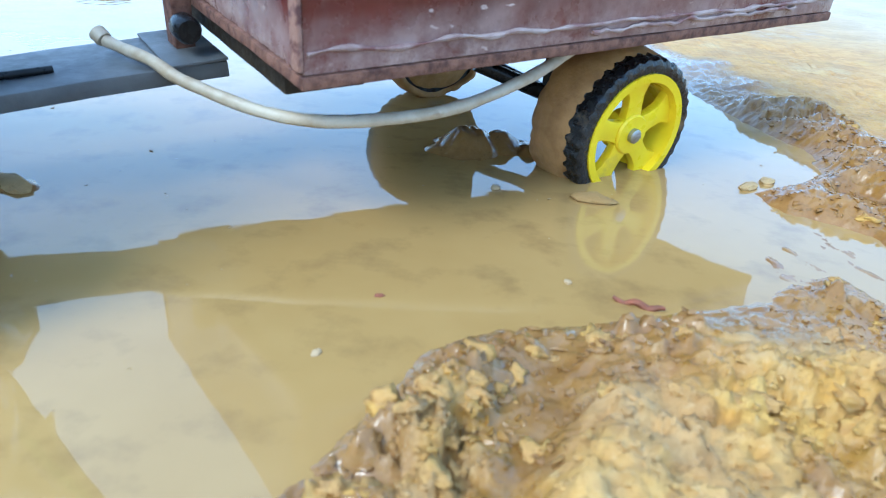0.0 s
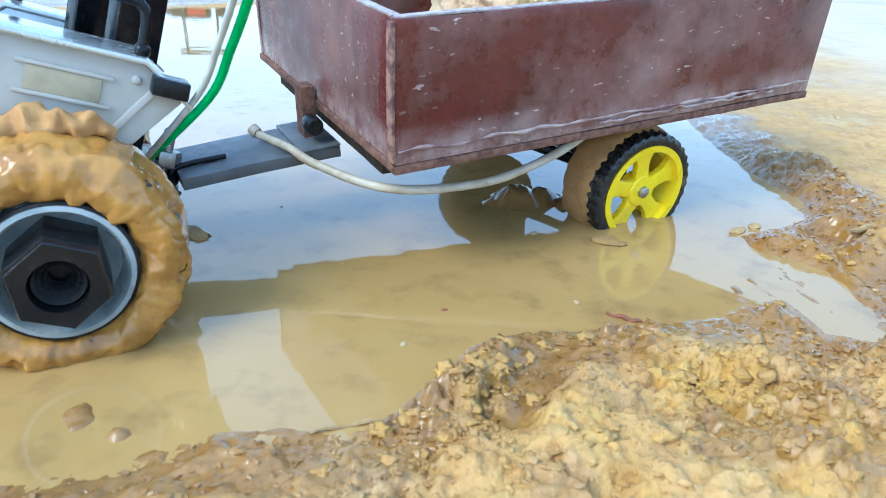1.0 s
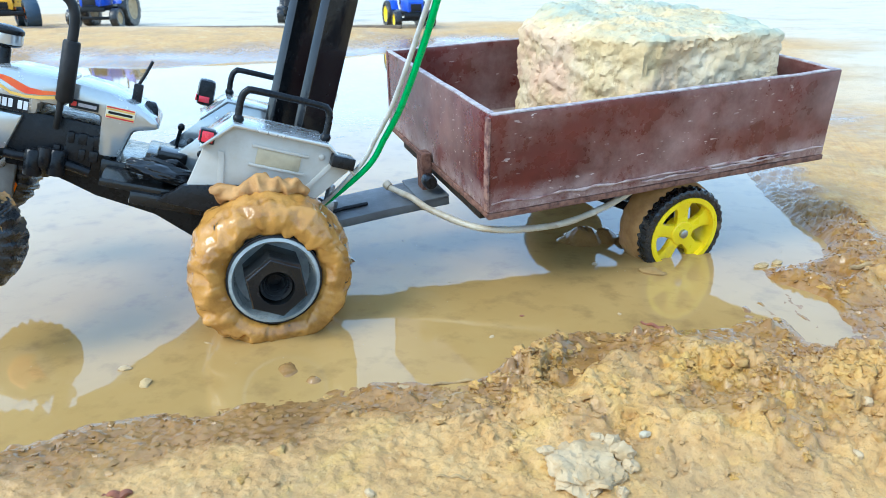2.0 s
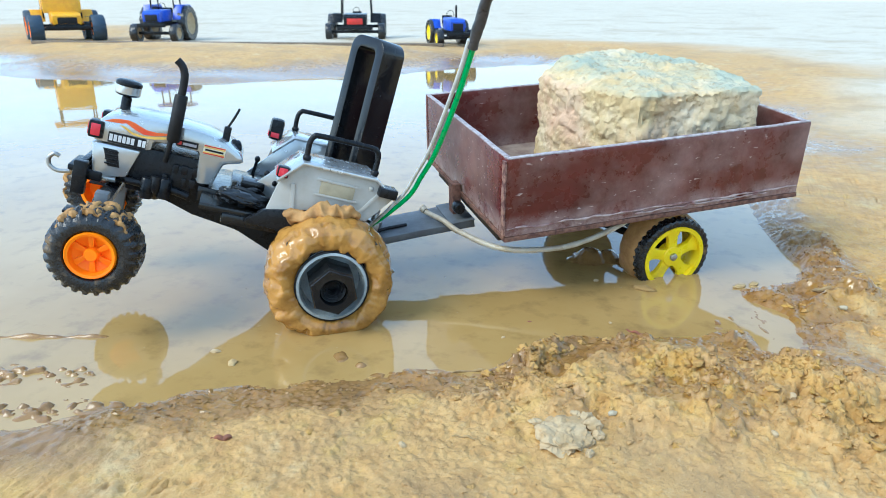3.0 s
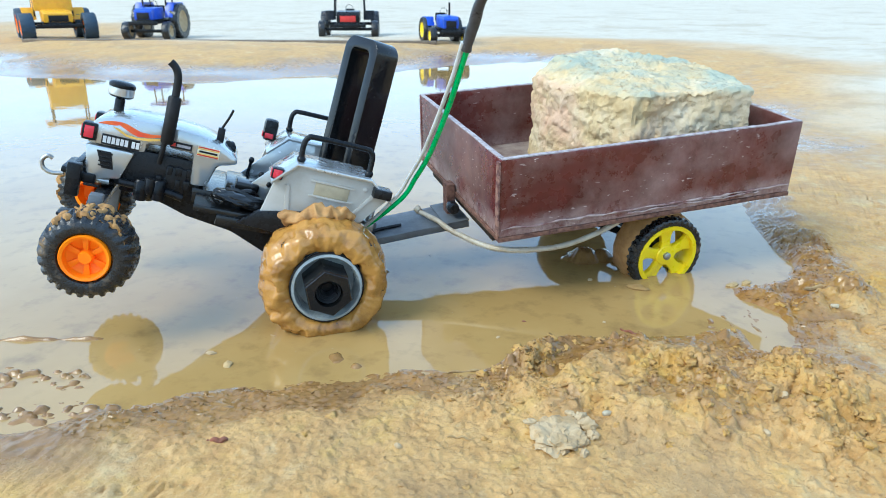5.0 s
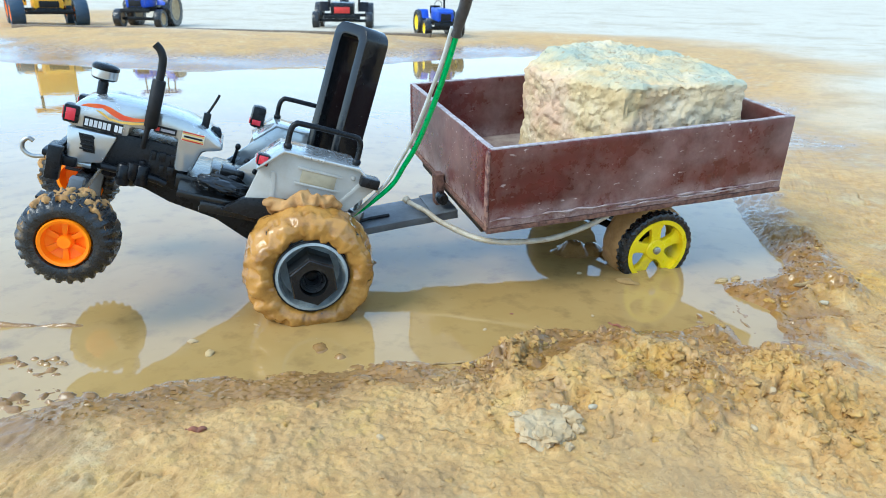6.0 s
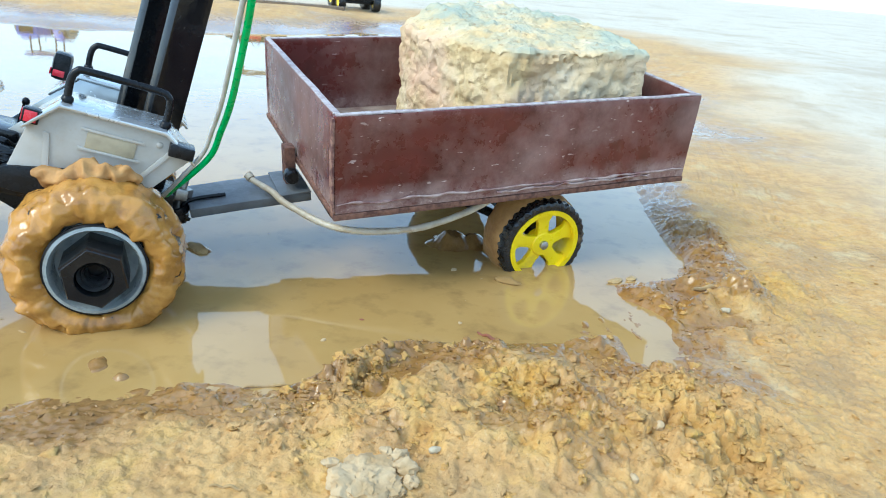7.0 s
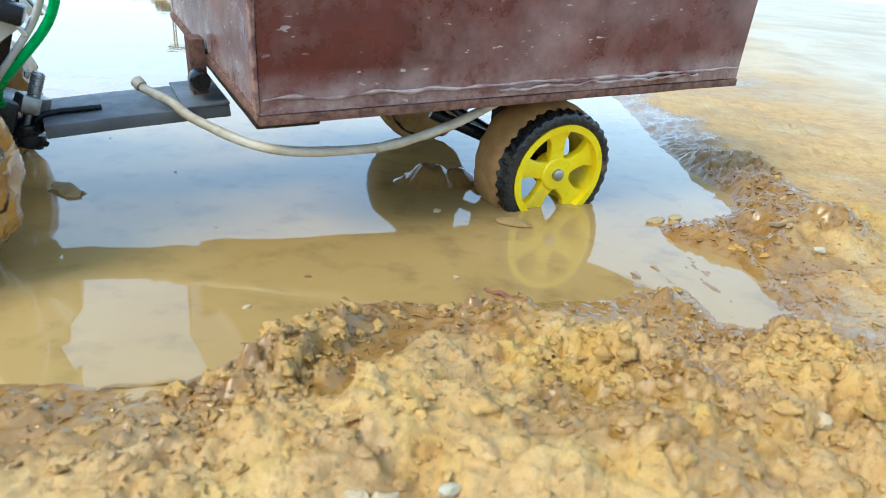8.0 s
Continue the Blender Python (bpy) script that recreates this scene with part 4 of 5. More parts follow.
part("cowl", prism([(0.1128, 0.0825), (0.1128, 0.0972), (0.094, 0.0960), (0.079, 0.0920), (0.069, 0.0862), (0.0665, 0.0815), (0.0730, 0.0795), (0.0800, 0.0775), (0.0845, 0.0612), (0.0955, 0.0605), (0.0968, 0.0825)], -0.0255, 0.0255, 0.0030), M_SILVER, tractor, "silver cowl behind the bonnet")
nose = part("nose", prism([(0.1595, 0.050), (0.1627, 0.0742), (0.1325, 0.0742), (0.1390, 0.0545)], -0.0245, 0.0245, 0.0018), M_SILVER, tractor, "silver grille housing")
for k in range(5):
    part("grille_slat", block(0.1611, 0.1627, -0.018, 0.018, 0.053 + 0.0042 * k, 0.0555 + 0.0042 * k, 0.0005), M_BLACKMATT, nose)
vent = part("side_vent", prism([(0.1554, 0.0715), (0.1466, 0.0715), (0.1438, 0.0600), (0.1511, 0.0600)], 0.0238, 0.0252, 0.0004), M_BLACKMATT, nose, "black side vent")
for k in range(4):
    part("vent_bar", block(0.1454, 0.1534, 0.0250, 0.0257, 0.0612 + 0.0028 * k, 0.0624 + 0.0028 * k, 0.0003), M_BLACK, vent)
part("engine", joined(joined(block(0.086, 0.1390, -0.021, 0.021, 0.046, 0.0765, 0.0015), block(0.098, 0.1116, 0.020, 0.0235, 0.050, 0.070, 0.001)), tube([(0.1197, 0.021, 0.046), (0.1197, 0.0265, 0.052), (0.1197, 0.0265, 0.060)], 0.0040, 14)), M_BLACK, tractor, "black moulded engine block")
part("filter", lathe([(0, 0.0), (0.0042, 0.0), (0.0045, 0.001), (0.0045, 0.013), (0.0038, 0.014), (0, 0.014)], 20), M_BLACK, tractor, m=pose(0.114, 0.026, 0.046, 90, 0, 0))
part("filter", lathe([(0, 0.0), (0.0042, 0.0), (0.0045, 0.001), (0.0045, 0.013), (0.0038, 0.014), (0, 0.014)], 20), M_BLACK, tractor, m=pose(0.125, 0.026, 0.044, 90, 0, 0))
for k in range(9):
    ex, ez = 0.089 + 0.0062 * (k % 5), 0.0560 + 0.0085 * (k // 5)
    part("engine_rib", block(ex, ex + 0.0032 + 0.0012 * (k % 2), 0.0205, 0.0232 + 0.0008 * (k % 3), ez, ez + 0.0062, 0.0006), M_BLACK, tractor)
part("side_pipe", tube([(0.1390, 0.023, 0.0525), (0.1116, 0.0245, 0.0525), (0.0983, 0.024, 0.050)], 0.0026, 12), M_BLACK, tractor)
for s in (-1, 1):
    lamp = part("headlight", block(0.1563, 0.1655, s * 0.0175, s * 0.0280, 0.0770, 0.0885, 0.0016), M_BLACK, tractor, "black headlamp with a red lens")
    part("lens", block(0.1583, 0.1639, s * 0.0278, s * 0.0286, 0.0788, 0.0866, 0.0003), M_REDLAMP, lamp)
    part("lens", block(0.1654, 0.1660, s * 0.0190, s * 0.0265, 0.0788, 0.0866, 0.0003), M_REDLAMP, lamp)
# decals: plain bars and a flame shape
plate = part("name_plate", block(0.1302, 0.1534, 0.0259, 0.0264, 0.0762, 0.0832, 0.0), M_BLACKMATT, hood, "black plate with white bars")
for k in range(8):
    x = 0.1526 - 0.00265 * k - (0.0016 if k > 5 else 0)
    part("bar", block(x - 0.0020, x, 0.0263, 0.0266, 0.0775, 0.0819, 0.0), M_BARWHITE, plate)
flame = [(0.1570, 0.0892), (0.1525, 0.0915), (0.1479, 0.0926), (0.1430, 0.0930), (0.1392, 0.0924), (0.1350, 0.0908), (0.1310, 0.0894), (0.1250, 0.0892), (0.1184, 0.0902), (0.1184, 0.0886), (0.1250, 0.0868), (0.1324, 0.0860), (0.1365, 0.0872), (0.1403, 0.0890), (0.1440, 0.0908), (0.1462, 0.0900), (0.1499, 0.0897)]
part("flame_decal", prism(flame, 0.0259, 0.0263, 0), M_DECAL_RED, hood, "red flame decal")
part("flame_line", prism([(0.1480, 0.0888), (0.1440, 0.0884), (0.1390, 0.0856), (0.1324, 0.0850), (0.1150, 0.0884), (0.1150, 0.0872), (0.1250, 0.0846), (0.1324, 0.0838), (0.1390, 0.0842), (0.1450, 0.0872)], 0.0259, 0.0263, 0), M_DECAL_YEL, hood, "orange flame outline")
side = part("side_plate", block(0.0980, 0.1120, 0.0254, 0.0262, 0.0840, 0.0884, 0.0), M_BLACKMATT, hood, "black strip with red and white bars")
part("bar", block(0.1086, 0.1112, 0.0261, 0.0265, 0.0850, 0.0874, 0.0), M_RED, side)
part("bar", block(0.0990, 0.1078, 0.0261, 0.0265, 0.0853, 0.0871, 0.0), M_EDGEWHITE, side)
sticker = part("sticker", block(0.0800, 0.0945, 0.0254, 0.0258, 0.0825, 0.0890, 0.0), surface("cream sticker", (0.75, 0.68, 0.50)), tractor, "cream sticker with red and yellow stripes")
for z, mt in ((0.0880, M_RED), (0.0870, M_DECAL_YEL), (0.0836, M_DECAL_YEL), (0.0827, M_RED)):
    part("stripe", block(0.0803, 0.0942, 0.0257, 0.0260, z, z + 0.0008, 0.0), mt, sticker)
part("bar", block(0.0812, 0.0932, 0.0257, 0.0260, 0.0849, 0.0862, 0.0), M_BLACKMATT, sticker)

part("bumper", joined(joined(block(0.1639, 0.1680, -0.030, 0.030, 0.0440, 0.0600, 0.001), block(0.1534, 0.1655, 0.0200, 0.0260, 0.0480, 0.0545, 0.001)), block(0.1615, 0.1700, 0.0255, 0.0320, 0.0390, 0.0610, 0.001)), M_BLACK, tractor, "black front bumper")
part("bumper_bar", tube([(0.1672, 0.020, 0.0505), (0.1454, 0.020, 0.0505)], 0.0024, 12, steps=1), M_SILVER, tractor)
part("hook", tube([(0.1755, 0.008, 0.0470), (0.1827, 0.008, 0.0455), (0.1880, 0.008, 0.0480), (0.1891, 0.008, 0.0530), (0.1863, 0.008, 0.0565), (0.1831, 0.008, 0.0555)], 0.0014, 10), M_STEEL, tractor, "bent steel front hook")
exhaust = part("exhaust", tube([(0.1165, 0.0265, 0.0715), (0.1160, 0.0285, 0.0780), (0.1152, 0.0295, 0.0905)], lambda t: 0.0017, 16), M_BLACKMATT, tractor, "black exhaust pipe bent forward at the top")
part("sleeve", lathe([(0, 0), (0.0034, 0), (0.0039, 0.001), (0.0039, 0.0305), (0.0033, 0.0315), (0, 0.0315)], 22), M_BLACKMATT, exhaust, m=pose(0.1140, 0.0300, 0.118, -90, 0, 0) @ Matrix.Diagonal((1.08, 1, 1.08, 1)))
part("bent_pipe", tube([(0.1140, 0.0300, 0.1165), (0.1140, 0.0300, 0.1265), (0.1148, 0.0300, 0.1325), (0.1172, 0.0300, 0.1368), (0.1205, 0.0300, 0.1392)], 0.0025, 14), M_BLACKMATT, exhaust)
cap = part("air_cleaner", lathe([(0, 0), (0.0038, 0), (0.0038, 0.0085), (0.0032, 0.010), (0.0075, 0.0105), (0.0092, 0.0115), (0.0092, 0.0130)], 30), M_BLACK, tractor, "air cleaner with a clear bowl and black cap", m=pose(0.1500, -0.004, 0.1075, -90, 0, 0))
cap.matrix_basis = pose(0.1500, -0.004, 0.0945, 90, 0, 0) @ Matrix.Diagonal((0.86, 0.95, 0.86, 1))
part("bowl", lathe([(0.0094, 0.0120), (0.0096, 0.0130), (0.0096, 0.0175), (0.0092, 0.0180)], 30), M_SILVER, cap)
part("lid", lathe([(0.0098, 0.0178), (0.0101, 0.0188), (0.0098, 0.0202), (0.0080, 0.0214), (0.0045, 0.0220), (0.0, 0.0221)], 30), M_BLACK, cap)
cap.matrix_basis = pose(0.1500, -0.004, 0.0945, 90, 0, 0) @ Matrix.Diagonal((0.86, 0.95, 0.86, 1))
part("lever", joined(block(0.0790, 0.0840, 0.006, 0.0105, 0.0885, 0.1020, 0.001), tube([(0.0818, 0.008, 0.1010), (0.0785, 0.008, 0.1095), (0.0765, 0.008, 0.1160)], 0.0009, 8)), M_BLACK, tractor, "thin black control lever")
part("dashboard", prism([(0.0745, 0.0805), (0.0835, 0.0895), (0.079, 0.0905), (0.0715, 0.0835)], -0.020, 0.020, 0.0008), M_BLACK, tractor)
part("steering_stub", lathe([(0, 0), (0.006, 0), (0.006, 0.003), (0, 0.003)], 20), M_BLACK, tractor, m=pose(0.0725, 0.0, 0.087, 0, 0, -60))
part("platform", joined(joined(block(0.020, 0.090, -0.060, 0.060, 0.0530, 0.0575, 0.0012), block(0.030, 0.075, 0.035, 0.062, 0.0470, 0.0540, 0.0015)), block(0.060, 0.066, 0.018, 0.050, 0.057, 0.064, 0.001)), M_GLOSSBLACK, tractor, "black footplate")
part("side_cover", block(0.0700, 0.0930, 0.0245, 0.0280, 0.0500, 0.0600, 0.001), M_GLOSSBLACK, tractor)
part("pedal_box", joined(joined(block(0.044, 0.072, -0.026, 0.030, 0.0570, 0.0665, 0.002), block(0.050, 0.066, 0.012, 0.034, 0.0660, 0.0725, 0.002)), tube([(0.046, 0.034, 0.060), (0.056, 0.040, 0.068), (0.068, 0.036, 0.062)], 0.0022, 10)), M_GLOSSBLACK, tractor, "black moulded pedal and gear housing")
bm = lump((0.022, 0.013, 0.0055), 5, 0.15, 1.2, 4.4, 0.5)
for v in bm.verts:
    v.co += 0.0014 * noise.fractal(v.co * 90, 1.0, 2.1, 3) * v.co.normalized()
part("loose_cover", bm, M_GLOSSBLACK, tractor, "crumpled glossy black cover over the footplate", m=pose(0.058, 0.046, 0.0625, 0, -8, 10))
for k in range(4):
    part("loose_lead", tube([(0.080 - 0.004 * k, 0.030, 0.058 + 0.003 * k), (0.068, 0.046 + 0.003 * k, 0.069 - 0.002 * k), (0.052 - 0.003 * k, 0.052, 0.066), (0.042, 0.056 - 0.004 * k, 0.058)], 0.0013, 8), M_GLOSSBLACK, tractor)
part("seat", joined(joined(block(0.010, 0.042, -0.020, 0.020, 0.060, 0.0705, 0.004), block(0.004, 0.013, -0.020, 0.020, 0.066, 0.093, 0.003)), block(0.018, 0.034, -0.010, 0.010, 0.054, 0.062, 0.001)), M_BLACK, tractor, "black moulded seat")
for x, y, z in ((0.052, 0.027, 0.079), (0.046, 0.030, 0.074), (0.058, -0.024, 0.078)):
    part("gear_lever", joined(tube([(x, y, 0.057), (x - 0.002, y, z)], 0.0012, 8, steps=2), lump((0.0022, 0.0022, 0.0026), 2, 0, at=(x - 0.002, y, z))), M_BLACK, tractor)

for s in (1, -1):
    def yy(a, b):
        return (a, b) if s > 0 else (-b, -a)
    f = part("fender", prism([(0.0465, 0.0855), (0.0325, 0.1008), (-0.0175, 0.1012), (-0.0350, 0.0880), (-0.0341, 0.0868), (-0.0172, 0.0992), (0.0318, 0.0988), (0.0455, 0.0845)], *yy(0.028, 0.0725), 0.0005), M_SILVER, tractor, "silver-white fender with a scuffed outer side")
    part("outer_side", prism([(0.0440, 0.0860), (0.0312, 0.0990), (-0.0168, 0.0994), (-0.0315, 0.0885), (-0.0100, 0.0600), (0.0375, 0.0560), (0.0500, 0.0590)], *yy(0.0662, 0.0685), 0.0005), M_WHITE, f, "off-white fender side")
    part("inner_side", prism([(0.0440, 0.0860), (0.0312, 0.0990), (-0.0168, 0.0994), (-0.0315, 0.0885), (-0.0100, 0.0540), (0.0700, 0.0560)], *yy(0.0290, 0.0312), 0.0005), M_SILVER, f)
    part("panel", block(-0.0050, 0.0180, *yy(0.0684, 0.0693), 0.0822, 0.0908, 0.0004), M_BEIGE, f, "beige recessed panel")
    part("panel_frame", joined(block(-0.0085, 0.0210, *yy(0.0684, 0.0699), 0.0908, 0.0922, 0.0003), block(-0.0085, 0.0210, *yy(0.0684, 0.0699), 0.0808, 0.0822, 0.0003)), M_WHITE, f)
    part("rib", prism([(-0.0060, 0.0650), (-0.0030, 0.0650), (-0.0200, 0.0905), (-0.0230, 0.0905)], *yy(0.0684, 0.0694), 0.0003), M_WHITE, f)
    part("rib", prism([(0.0300, 0.0600), (0.0330, 0.0600), (0.0370, 0.0850), (0.0340, 0.0850)], *yy(0.0684, 0.0694), 0.0003), M_WHITE, f)
    part("rivet", lump((0.0018, 0.0008, 0.0018), 2, 0, at=(-0.0155, s * 0.0688, 0.0930)), M_WHITE, f)
    part("rail", tube([(0.0300, s * 0.0630, 0.1000), (0.0305, s * 0.0630, 0.1120), (0.0285, s * 0.0630, 0.1172), (0.0230, s * 0.0630, 0.1185), (-0.0080, s * 0.0630, 0.1190), (-0.0138, s * 0.0630, 0.1178), (-0.0158, s * 0.0630, 0.1130), (-0.0160, s * 0.0630, 0.1000)], 0.0019, 12), M_BLACK, f, "black grab rail")
    part("rail_foot", lump((0.0030, 0.0030, 0.0030), 2, 0.05, at=(-0.0160, s * 0.0630, 0.1030)), M_BLACK, f)
    part("rail_foot", lump((0.0030, 0.0030, 0.0026), 2, 0.05, at=(0.0300, s * 0.0630, 0.1025)), M_BLACK, f)
    lampb = part("fender_lamp", block(0.0395, 0.0470, *yy(0.0625, 0.0700), 0.0870, 0.0945, 0.0012) if s > 0 else block(0.0390, 0.0500, *yy(0.0560, 0.0690), 0.0900, 0.1075, 0.0035), M_BLACK, f, "black lamp housing with a red lens")
    part("lens", block(0.0468, 0.0474, *yy(0.0635, 0.0692), 0.0880, 0.0935, 0.0003) if s > 0 else block(0.0498, 0.0506, *yy(0.0575, 0.0675), 0.0925, 0.0965, 0.0003), M_REDLAMP, lampb)
    part("lens", block(0.0405, 0.0460, s * 0.0698, s * 0.0705, 0.0880, 0.0935, 0.0003) if s > 0 else block(0.042, 0.0485, s * 0.0550, s * 0.0562, 0.0925, 0.0965, 0.0003), M_REDLAMP, lampb)
    part("tail_block", block(-0.0325, -0.0200, *yy(0.0610, 0.0760), 0.0900, 0.0965, 0.001), M_BLACK, f)
    part("skirt", prism([(0.0620, 0.0530), (0.0500, 0.0640), (0.0200, 0.0700), (-0.0130, 0.0660), (-0.0150, 0.0540), (0.0000, 0.0500)], *yy(0.0640, 0.0705), 0.0012), M_BLACK, f, "black mud-stained fender skirt")


# roll bar: one flat band bent into an arch
band, gap, tall, rad = 0.0082, 0.0185, 0.189, 0.010
outer = [(-gap, 0.054)] + [(-gap + rad - rad * math.cos(radians(a)), tall - rad + rad * math.sin(radians(a))) for a in range(0, 91, 15)]
outer += [(gap - rad + rad * math.cos(radians(a)), tall - rad + rad * math.sin(radians(a))) for a in range(90, -1, -15)] + [(gap, 0.054)]
ri, gi, ti = rad - band * 0.7, gap - band, tall - band
inner = [(gi, 0.054)] + [(gi - ri + ri * math.cos(radians(a)), ti - ri + ri * math.sin(radians(a))) for a in range(0, 91, 15)]
inner += [(-gi + ri - ri * math.cos(radians(a)), ti - ri + ri * math.sin(radians(a))) for a in range(90, -1, -15)] + [(-gi, 0.054)]
part("roll_bar", prism(outer + inner, -0.0105, 0.0105, 0.0012), M_GLOSSBLACK, tractor, "tall black arched roll bar of flat band", m=pose(-0.009, 0, 0, 0, 0, 120))

hitch = part("hitch", block(-0.036, -0.022, -0.004, 0.013, 0.034, 0.041, 0.001), M_BLACK, tractor, "black tractor hitch")
part("hitch_ring", ring_solid([(0.0030, -0.003), (0.0075, -0.003), (0.0082, 0), (0.0075, 0.003), (0.0030, 0.003)], 26), M_BLACK, hitch, m=pose(-0.0380, 0.0045, 0.0385, 90, 0, 0))
bolt = part("hitch_bolt", lathe([(0, 0), (0.0026, 0), (0.0026, 0.030), (0.0020, 0.031), (0, 0.031)], 18), M_STEEL, tractor, "threaded steel bolt with a hexagonal nut", m=pose(-0.0380, 0.0045, 0.036, 90, 0, 0))
part("nut", lathe([(0, 0.0135), (0.0062, 0.0135), (0.0068, 0.0145), (0.0068, 0.0200), (0.0062, 0.0210), (0, 0.0210)], 6), M_STEEL, bolt)
for k in range(8):
    part("thread", ring_solid([(0.0024, 0.0215 + 0.00115 * k), (0.0029, 0.0219 + 0.00115 * k), (0.0024, 0.0223 + 0.00115 * k)], 16), M_STEEL, bolt)

# mud thrown onto the fender above the rear wheel
bm = tube([(0.036, 0.070, 0.0640), (0.026, 0.073, 0.0665), (0.016, 0.077, 0.0700), (0.006, 0.079, 0.0735), (-0.003, 0.079, 0.0765), (-0.010, 0.077, 0.0740)], lambda t: 0.0022 + 0.0048 * math.sin(math.pi * min(1, 0.08 + t)) ** 0.8 * (0.7 + 0.5 * noise.noise(Vector((t * 7, 0, 0)))), 22, steps=14, rough=0.9)
for v in bm.verts:
    v.co += 0.0022 * Vector((noise.noise(v.co * 170), noise.noise(v.co * 170 + Vector((5, 0, 0))), noise.noise(v.co * 170 + Vector((0, 5, 0)))))
part("mud_clump", bm, M_MUDCAKE, tractor, "pile of tan mud thrown up against the fender")

# ---------- wires ----------
wires = thing("wire_pair", pose(0, 0, 0), "green and pale grey wires taped together, rising from the hitch", "wires")
WIRE = [(-0.058, 0.287, 0.042), (-0.034, 0.262, 0.056), (-0.003, 0.252, 0.081), (0.013, 0.240, 0.100), (0.027, 0.227, 0.117), (0.040, 0.214, 0.137), (0.051, 0.203, 0.156), (0.059, 0.195, 0.172), (0.066, 0.188, 0.187)]
part("green_wire", tube(WIRE, 0.0016, 14), M_GREEN, wires, "bright green insulated wire")
part("grey_wire", tube([(x - 0.0013 * math.sin(math.pi * min(1.0, k / 7)) ** 0.7 - 0.0024, y - 0.0015, z + 0.0010 - 0.003 * (k < 2)) for k, (x, y, z) in enumerate(WIRE)], 0.0012, 12), M_GREYWIRE, wires, "pale grey insulated wire")
part("tape", tube([(0.0645, 0.1895, 0.184), (0.070, 0.184, 0.197), (0.078, 0.176, 0.212), (0.086, 0.169, 0.224)], 0.0028, 14, rough=0.3), M_TAPE, wires, "black insulating tape round the joint")
part("red_wire", tube([(0.084, 0.171, 0.221), (0.095, 0.160, 0.238), (0.110, 0.146, 0.262), (0.130, 0.128, 0.300)], 0.0016, 10), M_RED, wires)
part("black_wire", tube([(0.085, 0.172, 0.2215), (0.098, 0.160, 0.239), (0.112, 0.148, 0.262), (0.132, 0.131, 0.300)], 0.0016, 10), M_TAPE, wires)


# ---------- toys on the far bank ----------
EYE_AT = Vector((0.187, -0.154))


